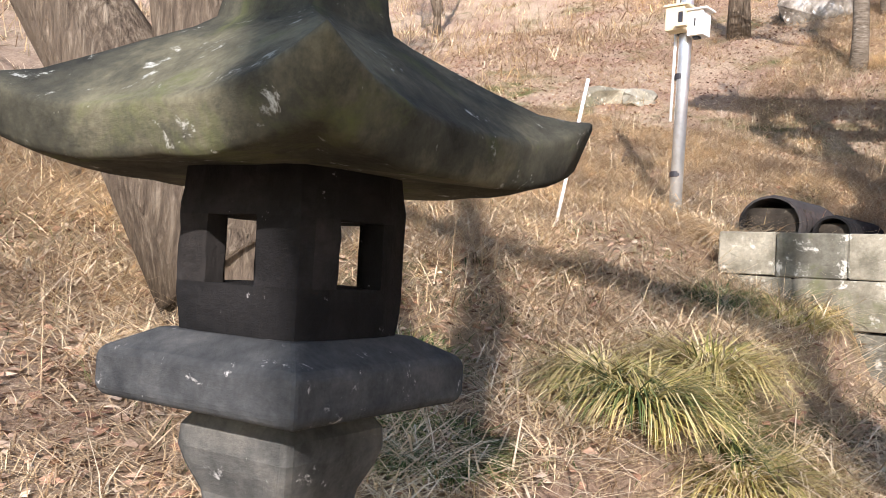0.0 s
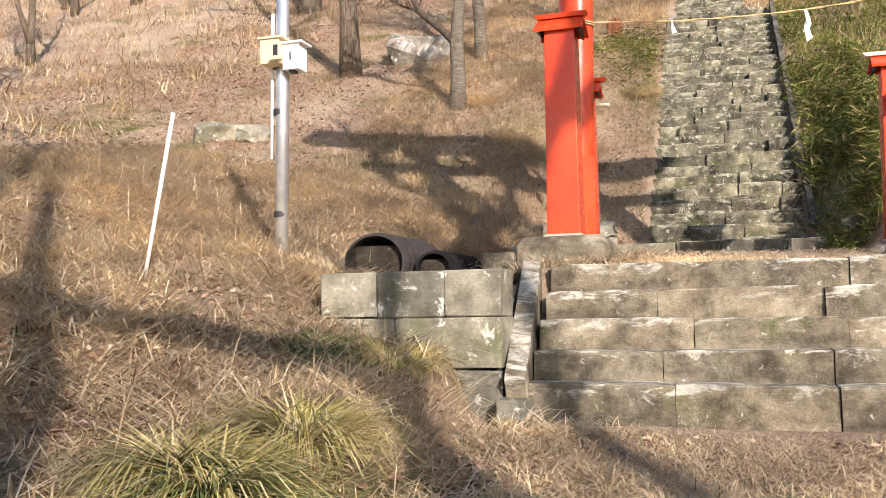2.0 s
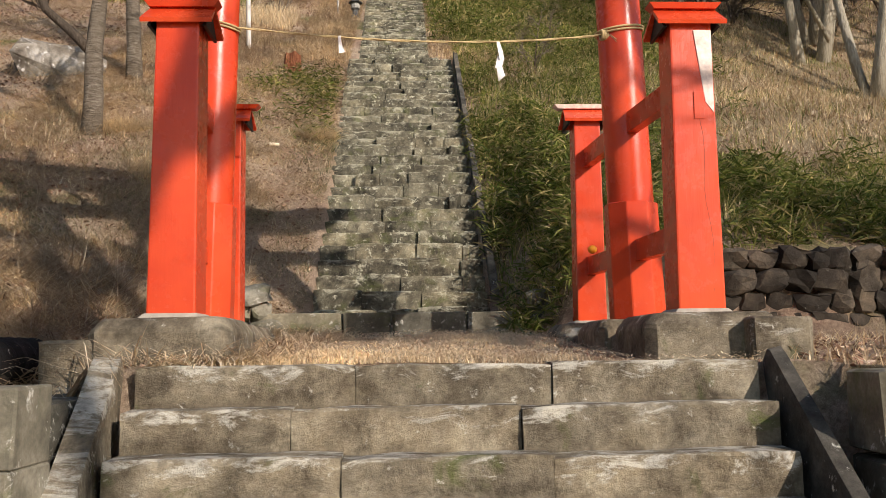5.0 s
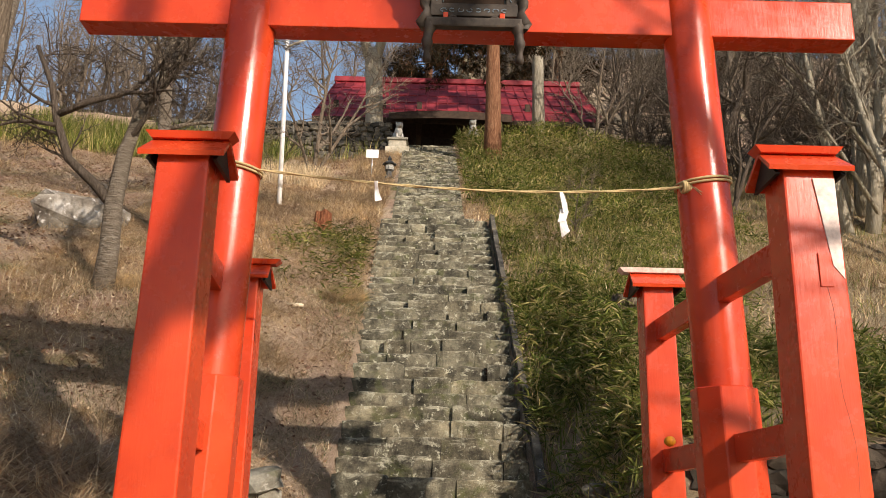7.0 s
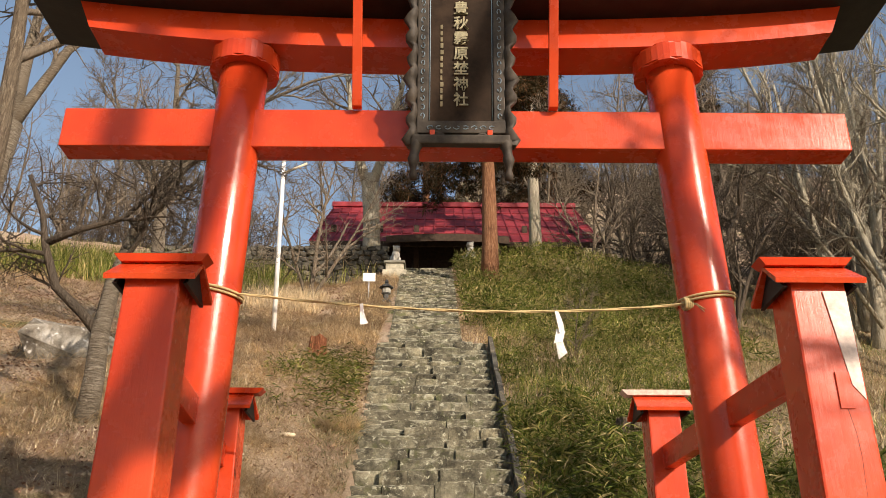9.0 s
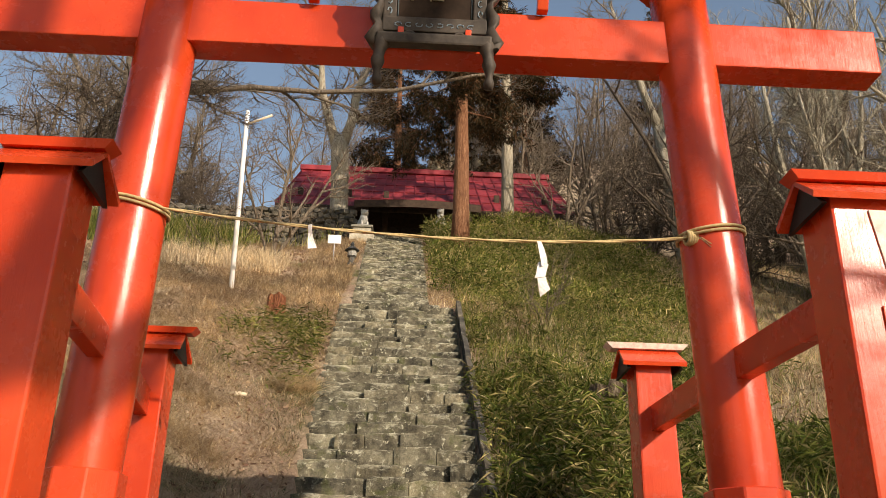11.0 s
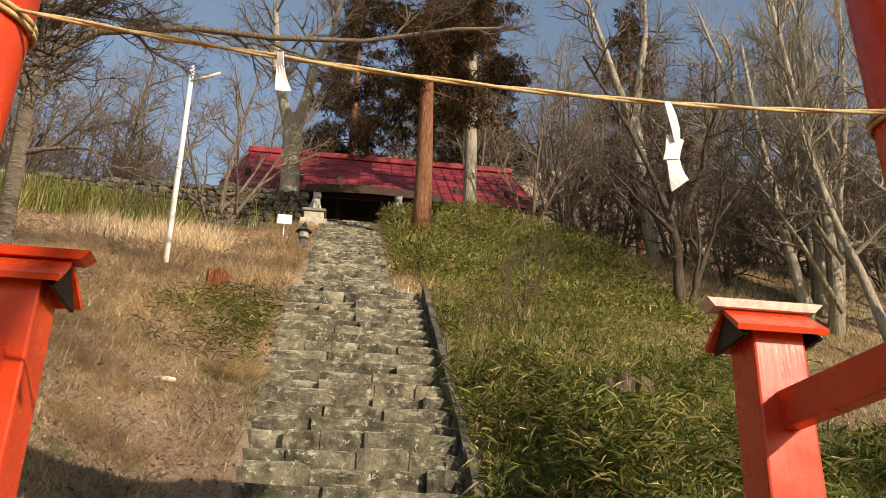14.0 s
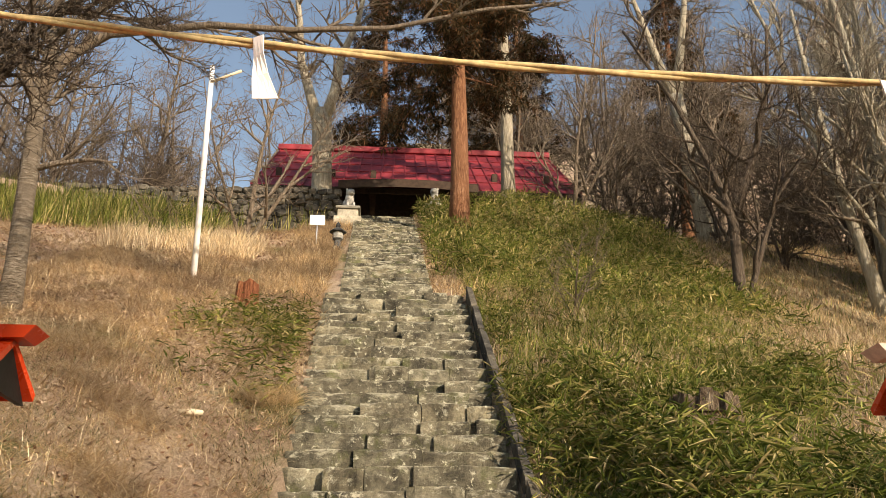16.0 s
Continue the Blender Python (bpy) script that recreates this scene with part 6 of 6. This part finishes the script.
for x, y, kind, turn, sc in ((9.0, -5.0, "g", 50, 1.1), (13.5, -2.0, "a", 80, 1.1), (8.4, 3.6, "g", 20, 1.2), (10.4, 4.6, "a", 90, 1.1)):
    plant("bare_tree", KINDS[kind], x, y, turn, sc, "leafless tree beside the path", "trees beside the path")
rng = random.Random(77)
WOODS = ((26, -30, -9.5, 33, 56, "hhk"), (34, -8, 26, 40, 60, "hkk"), (26, 12, 32, 18, 50, "hhk"), (16, -34, -13, 3, 26, "hk"), (22, 4, 24, 33, 44, "hhk"))
for count, xa, xb, ya, yb, kinds in WOODS:
    for _ in range(count):
        x, y = rng.uniform(xa, xb), rng.uniform(ya, yb)
        if x < 7 and 31 < y < 39.5:
            y += 8
        plant("bare_tree", KINDS[rng.choice(kinds)], x, y, rng.uniform(0, 360), rng.uniform(0.75, 1.25), "leafless woodland tree on the hillside", "woodland trees")
for i in range(46):
    x, y = (rng.uniform(6.5, 19), rng.uniform(26.5, 38)) if i % 3 else (rng.uniform(-14, -6), rng.uniform(32, 40))
    plant("bare_shrub", KINDS["m"], x, y, rng.uniform(0, 360), rng.uniform(0.6, 1.25), "leafless brown shrub under the trees", "woodland shrubs")


# ---- grass, bamboo grass and fallen leaves ----
def free_of(x, y):
    """Where plants may grow: not on stairs, walls or gate stones."""
    stair = ((x > -1.1) & (x < 0.98) & (y > 12.5) & (y < 20.7)) | ((x > -1.18) & (x < 0.44) & (y >= 20.6) & (y < 31.2))
    front = (x > -1.62) & (x < 2.1) & (y > 6.72) & (y < 7.95)
    leg = (((x > -1.95) & (x < -0.98)) | ((x > 1.2) & (x < 2.1))) & (y > 8.2) & (y < 11.3)
    wall = ((y > 30.0) & (y < 30.7) & (x < -1.4)) | ((y > 10.9) & (y < 11.6) & (x > 1.7)) | ((y > 12.2) & (y < 12.6) & (x > -1.6) & (x < 1.3)) | ((y > 7.05) & (y < 7.5) & (x > 2.0) & (x < 6.4))
    blk = (x > -2.7) & (x < -1.4) & (y > 6.84) & (y < 7.25)
    hall = (y > 32.5) & (y < 40) & (x > -5) & (x < 6)
    lan = (np.hypot(x + 1.067, y - 1.695) < 0.33)
    return ~(stair | front | leg | wall | blk | hall | lan)


def scatter(gen, n, x0, x1, y0, y1, patch=0.0, seed=0.0):
    x, y = gen.uniform(x0, x1, n), gen.uniform(y0, y1, n)
    keep = free_of(x, y)
    if patch:
        w = np.sin(1.9 * x + 1.3 * y + seed) * np.sin(1.1 * y - 0.9 * x + 2 * seed) + 0.6 * np.sin(4.7 * x + seed) * np.sin(4.1 * y)
        keep &= w > gen.uniform(-1.2, 1.2, n) * (1 - patch) + patch * 0.5 - 0.6
    x, y = x[keep], y[keep]
    return x, y, land(x, y) + ripple(x, y) * 0.9


def fast_mesh(name, verts, loops, sizes, material):
    me = bpy.data.meshes.new(name)
    me.vertices.add(len(verts))
    me.vertices.foreach_set("co", verts.astype(np.float32).ravel())
    me.loops.add(len(loops))
    me.loops.foreach_set("vertex_index", loops.astype(np.int32))
    me.polygons.add(len(sizes))
    starts = np.concatenate([[0], np.cumsum(sizes)[:-1]])
    me.polygons.foreach_set("loop_start", starts.astype(np.int32))
    me.polygons.foreach_set("loop_total", sizes.astype(np.int32))
    me.materials.append(material)
    me.update(calc_edges=True)
    me.validate()
    return me


def blades(name, gen, x, y, z, length, width, lean, material, label):
    """One bent blade at every place; lean 0 is upright, past 1 lies flat."""
    n = len(x)
    a = gen.uniform(0, 2 * np.pi, n)
    L = gen.uniform(*length, n)
    W = gen.uniform(*width, n)
    k = gen.uniform(*lean, n)
    d = np.stack([np.cos(a), np.sin(a), 0 * a], 1)
    s = np.stack([-np.sin(a + gen.uniform(-.6, .6, n)), np.cos(a), 0 * a], 1) * W[:, None]
    p = np.stack([x, y, z - 0.015], 1)
    upv = np.array([0, 0, 1.0])
    t1, t2 = np.minimum(k * 0.95, 1.5), np.minimum(k * 0.95 + gen.uniform(0.1, 0.6, n), 1.85)
    p = p + upv * (np.where(k > 1.1, 0.07, 0.0) * gen.random(n))[:, None]
    m = p + (upv * (0.55 * np.cos(t1))[:, None] + d * (0.55 * np.sin(t1))[:, None]) * L[:, None]
    t = m + (upv * (0.45 * np.cos(t2))[:, None] + d * (0.45 * np.sin(t2))[:, None]) * L[:, None]
    verts = np.stack([p - s, p + s, m + s * 0.75, m - s * 0.75, t], 1).reshape(-1, 3)
    i = np.arange(n)[:, None] * 5
    loops = (i + np.array([[0, 1, 2, 3, 3, 2, 4]])).ravel()
    sizes = np.tile([4, 3], n)
    ob = put(name, fast_mesh(name, verts, loops, sizes, M[material]))
    return tagged(ob, label, "grass", kind="stuff")


def leaves(name, gen, x, y, z, length, width, tilt, material, label, category):
    """A pointed, slightly folded leaf at every place."""
    n = len(x)
    a = gen.uniform(0, 2 * np.pi, n)
    L = gen.uniform(*length, n)
    W = gen.uniform(*width, n)
    k = gen.uniform(*tilt, n)
    d = np.stack([np.cos(a) * np.cos(k), np.sin(a) * np.cos(k), np.sin(k)], 1) * L[:, None]
    r = gen.uniform(-0.8, 0.8, n)
    s = np.stack([-np.sin(a) * np.cos(r), np.cos(a) * np.cos(r), np.sin(r)], 1) * W[:, None]
    p = np.stack([x, y, z], 1)
    dip = np.stack([0 * a, 0 * a, -0.18 * L], 1)
    verts = np.stack([p, p + d * 0.42 + s, p + d + dip, p + d * 0.42 - s], 1).reshape(-1, 3)
    i = np.arange(n)[:, None] * 4
    loops = (i + np.array([[0, 1, 2, 0, 2, 3]])).ravel()
    ob = put(name, fast_mesh(name, verts, loops, np.tile([3, 3], n), M[material]))
    return tagged(ob, label, category, kind="stuff")


def clumps(x, y):
    """Uneven height of the leaf cover, in clumps half a metre wide."""
    w = np.sin(5.1 * x + 1.7 * np.sin(2.3 * y)) * np.sin(4.3 * y + 1.3 * np.sin(3.1 * x))
    return 0.55 + 0.45 * w + 0.2 * np.sin(1.3 * x + 0.8 * y)


def on_bank(gen, x, y, z):
    """Keeps the places on the green bank beside the stairs, with a ragged outer edge."""
    ok = x < 3.9 + 0.2 * (y - 16.5) + 0.5 * np.sin(1.9 * y) + gen.normal(0, 0.45, len(x)) + np.where(y < 14.5, 3.0, 0.0)
    return x[ok], y[ok], z[ok]


def build_plants():
    g = np.random.default_rng(5)
    x, y, z = scatter(g, 130000, -8, -0.6, 1.5, 12.4, 0.25)
    blades("dry_grass", g, x, y, z, (0.08, 0.36), (0.0014, 0.0036), (1.15, 1.62), "straw", "matted dry straw grass on the bank")
    x, y, z = scatter(g, 14000, -9, -0.9, 1.5, 12.4, 0.6, 1.5)
    blades("dry_grass", g, x, y, z, (0.05, 0.20), (0.002, 0.004), (0.1, 1.0), "straw", "short dry tufts on the bank")
    x, y, z = scatter(g, 220, -7, -1.5, 2.0, 12.0)
    blades("dry_stalks", g, x, y, z, (0.25, 0.6), (0.0018, 0.0028), (0.0, 0.5), "paleStraw", "thin dry stalks standing in the grass")
    x, y, z = scatter(g, 60000, -7.5, -1.0, 2.6, 11.5, 0.45, 2.0)
    blades("dry_grass", g, x, y, z, (0.2, 0.6), (0.0022, 0.0046), (1.05, 1.62), "paleStraw", "long pale flattened straw around the pole")
    x, y, z = scatter(g, 85000, -12, -1.0, 12.0, 30, 0.3, 1.0)
    blades("dry_grass", g, x, y, z, (0.10, 0.34), (0.0025, 0.005), (1.0, 1.65), "straw", "dry brown grass on the slope")
    x, y, z = scatter(g, 120000, -5.5, -1.0, 12.0, 23.5, 0.2, 2.0)
    blades("dry_grass", g, x, y, z, (0.05, 0.24), (0.0016, 0.0035), (1.0, 1.66), "straw", "matted dry grass beside the stairs")
    x, y, z = scatter(g, 12000, -5.5, -1.0, 12.2, 23.0, 0.5, 3.0)
    blades("dry_grass", g, x, y, z, (0.10, 0.3), (0.002, 0.004), (0.2, 1.3), "paleStraw", "pale grass tufts beside the stairs")
    x, y, z = scatter(g, 36000, -26, -9, 0.0, 30, 0.3, 1.0)
    blades("dry_grass", g, x, y, z, (0.15, 0.5), (0.006, 0.012), (0.4, 1.6), "straw", "dry grass on the far slope")
    x, y, z = scatter(g, 75000, -3.2, 4.0, 1.0, 6.9, 0.15, 3.0)
    blades("short_grass", g, x, y, z, (0.03, 0.13), (0.0014, 0.003), (0.3, 1.55), "straw", "short trodden dry grass on the path")
    x, y, z = scatter(g, 110000, -1.3, 1.8, 7.85, 12.5)
    blades("short_grass", g, x, y, z, (0.015, 0.055), (0.002, 0.004), (0.2, 1.4), "goldstraw", "short bleached grass under the gate")
    x, y, z = scatter(g, 60000, -1.2, 3.2, 4.6, 6.95, 0.1, 1.0)
    blades("short_grass", g, x, y, z, (0.03, 0.14), (0.0014, 0.003), (1.0, 1.6), "goldstraw", "trodden bleached straw before the steps")
    x, y, z = scatter(g, 9000, 1.9, 7.5, 7.5, 11.2)
    blades("dry_grass", g, x, y, z, (0.05, 0.2), (0.002, 0.004), (0.4, 1.5), "straw", "dry grass on the terrace")
    x, y, z = scatter(g, 6000, -5.6, -2.7, 23.6, 25.2, 0.3, 1.0)
    blades("tall_grass", g, x, y, z, (0.25, 0.6), (0.003, 0.006), (0.1, 0.9), "paleStraw", "tall pale dry grass by the flagpole")
    x, y, z = scatter(g, 14000, -12, -1.9, 25.6, 29.8)
    some = (x < -5.2) | (x < -4.2) & (g.random(len(x)) < 0.4) | (y > 29.0) & (g.random(len(x)) < 0.12)
    x, y, z = x[some], y[some], z[some]
    blades("bamboo_grass", g, x, y, z, (0.4, 0.95), (0.006, 0.011), (0.1, 0.9), "leafy", "tall green bamboo grass below the stone wall")
    x, y, z = scatter(g, 16000, -6, 2.5, 2.5, 7.0, 0.8, 5.0)
    blades("green_grass", g, x, y, z, (0.05, 0.16), (0.0016, 0.003), (0.5, 1.4), "greentuft", "patches of short green grass")
    x, y, z = on_bank(g, *scatter(g, 40000, 1.0, 7.0, 11.6, 30.5, 0.35, 6.0))
    blades("bamboo_grass", g, x, y, z, (0.15, 0.45), (0.004, 0.008), (0.2, 1.0), "leafy", "green grass on the bank beside the stairs")
    x, y, z = scatter(g, 60000, 4.6, 16, 11.6, 30.5, 0.15, 6.0)
    blades("dry_grass", g, x, y, z, (0.1, 0.3), (0.004, 0.008), (0.2, 1.3), "straw", "dry grass under the trees")
    x, y, z = scatter(g, 22000, 4.6, 15, 13.0, 30.5, 0.65, 3.0)
    blades("bamboo_grass", g, x, y, z, (0.08, 0.3), (0.004, 0.008), (0.2, 1.2), "leafy", "sparse green grass under the trees")
    x, y, z = scatter(g, 40000, -5.0, -1.05, 12.3, 18.0, 0.75, 7.0)
    blades("green_grass", g, x, y, z, (0.02, 0.09), (0.0016, 0.0032), (0.3, 1.4), "greentuft", "short mossy green grass in the straw")
    for cx, cy, r in ((-2.6, 16.2, 0.5), (-3.3, 17.0, 0.6), (-2.2, 15.2, 0.4), (-1.35, 17.2, 0.35), (-4.0, 15.6, 0.5), (-3.0, 14.2, 0.5)):
        n = 900
        a, q = g.uniform(0, 6.28, n), r * np.sqrt(g.random(n))
        x, y = cx + q * np.cos(a), cy + 0.5 * q * np.sin(a)
        ok = free_of(x, y)
        x, y = x[ok], y[ok]
        blades("straw_wisp", g, x, y, land(x, y) + ripple(x, y) + 0.02, (0.12, 0.4), (0.002, 0.0045), (1.1, 1.6), "paleStraw", "wisp of pale fallen straw")
    # bamboo grass: broad leaves in layers, thinner uphill
    x, y, z = on_bank(g, *scatter(g, 64000, 1.0, 6.0, 11.5, 17.5, 0.6, 8.0))
    x = np.where(x < 1.25, x - 0.12 * g.random(len(x)), x)
    leaves("bamboo_grass", g, x, y, z + g.uniform(0.02, 0.5, len(x)) * clumps(x, y), (0.09, 0.25), (0.005, 0.012), (-0.6, 1.1), "leafy", "dense green bamboo grass leaves", "bamboo grass")
    x, y, z = on_bank(g, *scatter(g, 44000, 0.95, 6.0, 16.5, 24.0, 0.75, 8.0))
    leaves("bamboo_grass", g, x, y, z + g.uniform(0.02, 0.42, len(x)) * clumps(x, y), (0.07, 0.18), (0.005, 0.011), (-0.4, 1.2), "leafy", "patchy green bamboo grass uphill", "bamboo grass")
    x, y, z = scatter(g, 34000, 1.0, 9.0, 12.5, 30.0, 0.6, 2.5)
    blades("dry_grass", g, x, y, z + 0.05, (0.12, 0.4), (0.002, 0.005), (0.3, 1.5), "straw", "dry grass among the bamboo grass")
    x, y, z = scatter(g, 40000, 0.5, 7.0, 22.0, 31.0, 0.3, 8.5)
    leaves("bamboo_grass", g, x, y, z + g.uniform(0.02, 0.55, len(x)), (0.10, 0.26), (0.007, 0.014), (0.0, 1.3), "leafy", "green bamboo grass on the mound", "bamboo grass")
    x, y, z = scatter(g, 7500, -2.9, -1.2, 16.7, 20.2, 0.5, 1.0)
    near = np.hypot((x + 1.75) / 1.0, (y - 18.5) / 1.5) < g.uniform(0.5, 1.15, len(x))
    x, y, z = x[near], y[near], z[near]
    leaves("bamboo_grass", g, x, y, z + g.uniform(0.02, 0.28, len(x)), (0.08, 0.18), (0.007, 0.013), (-0.3, 0.9), "leafy", "patch of bamboo grass by the stairs", "bamboo grass")
    x, y, z = scatter(g, 22000, -5.5, 3.5, 1.5, 7.0, 0.2, 4.0)
    few = (x < -0.9) | (y < 4.2) | (g.random(len(x)) < 0.18)
    x, y, z = x[few], y[few], z[few]
    leaves("fallen_leaves", g, x, y, z + 0.015, (0.03, 0.09), (0.010, 0.026), (-0.3, 0.4), "litter", "scattered brown fallen leaves", "leaf litter")
    x, y, z = scatter(g, 110000, -13, 14, 7.0, 30, 0.3, 4.0)
    off = (x < -1.3) | (x > 2.0) | (y > 12.4)
    x, y, z = x[off], y[off], z[off]
    leaves("fallen_leaves", g, x, y, z + 0.02, (0.03, 0.085), (0.010, 0.024), (-0.4, 0.7), "litter", "brown fallen leaves on the slope", "leaf litter")
    for x0, x1 in ((-2.4, -1.15), (0.42, 1.7)):
        x, y, z = scatter(g, 14000, x0, x1, 20.4, 31.0)
        blades("dry_grass", g, x, y, z, (0.06, 0.28), (0.002, 0.005), (0.3, 1.5), "straw", "dry grass along the upper flight")
    # tussocks
    for i, (cx, cy, r, n, mat, lo, hi, lab) in enumerate((
            (-1.84, 4.20, 0.05, 260, "greentuft", 0.40, 0.60, "green arching grass tussock clump"), (-1.81, 4.24, 0.10, 520, "tussock", 0.40, 0.66, "large yellow-green arching grass tussock"),
            (-2.08, 4.38, 0.09, 480, "tussock", 0.36, 0.60, "yellow-green arching grass tussock"), (-1.54, 4.64, 0.11, 560, "tussock", 0.36, 0.62, "large yellow arching grass tussock"),
            (-1.85, 5.00, 0.13, 620, "tussock", 0.36, 0.64, "large yellow arching grass tussock"), (-2.09, 4.44, 0.05, 120, "greentuft", 0.30, 0.45, "green shoots in the grass tussock"),
            (-1.67, 4.77, 0.05, 160, "greentuft", 0.30, 0.45, "green shoots in the grass tussock"), (-2.11, 3.26, 0.22, 700, "greentuft", 0.12, 0.24, "low green grass tuft beside the lantern"),
            (-2.75, 3.75, 0.3, 400, "greentuft", 0.1, 0.25, "low sparse green grass tuft"),
            (-2.00, 6.45, 0.22, 700, "tussock", 0.15, 0.34, "grass tuft at the wall foot"), (-2.40, 6.35, 0.2, 600, "greentuft", 0.15, 0.3, "green tuft at the wall foot"),
            (-1.0, 8.1, 0.2, 500, "paleStraw", 0.08, 0.2, "dry tuft beside the plinth"), (-1.85, 7.9, 0.3, 1300, "paleStraw", 0.2, 0.45, "dry straw tuft above the wall"),
            (-2.75, 7.7, 0.3, 2400, "paleStraw", 0.3, 0.55, "dry straw tuft before the pipes"), (-2.3, 7.6, 0.28, 2200, "paleStraw", 0.3, 0.55, "dry straw tuft before the pipes"),
            (-3.1, 7.9, 0.3, 1300, "paleStraw", 0.2, 0.42, "dry straw tuft before the pipes"))):
        a, q = g.uniform(0, 6.28, n), r * np.sqrt(g.random(n))
        x, y = cx + q * np.cos(a), cy + q * np.sin(a)
        z = land(x, y) + ripple(x, y)
        L, k = g.uniform(lo, hi, n) * 0.86, g.uniform(1.0, 2.5, n)
        a = a + g.uniform(-0.45, 0.45, n)
        d = np.stack([np.cos(a), np.sin(a), 0 * a], 1)
        s = np.stack([-np.sin(a), np.cos(a), 0 * a], 1) * g.uniform(0.0045, 0.009, n)[:, None]
        p = np.stack([x, y, z - 0.02], 1)
        rows = []
        for f in (0, 0.35, 0.7, 1.0):
            hgt = L * (np.sin(np.minimum(f * (0.9 + k), 2.9)) / (0.9 + k)) * 0.95
            out = L * (1 - np.cos(np.minimum(f * (0.9 + k), 2.9))) / (0.9 + k) * 1.35
            c = p + d * out[:, None] + np.stack([0 * a, 0 * a, hgt], 1)
            rows.append((c - s * (1 - 0.9 * f), c + s * (1 - 0.9 * f)))
        verts = np.stack([v for pair in rows for v in pair], 1).reshape(-1, 3)
        i0 = np.arange(n)[:, None] * 8
        loops = (i0 + np.array([[0, 1, 3, 2, 2, 3, 5, 4, 4, 5, 7, 6]])).ravel()
        tagged(put("grass_tussock", fast_mesh("grass_tussock", verts, loops, np.tile([4, 4, 4], n), M[mat])), lab, "grass tuft", "grass tussocks")


build_plants()
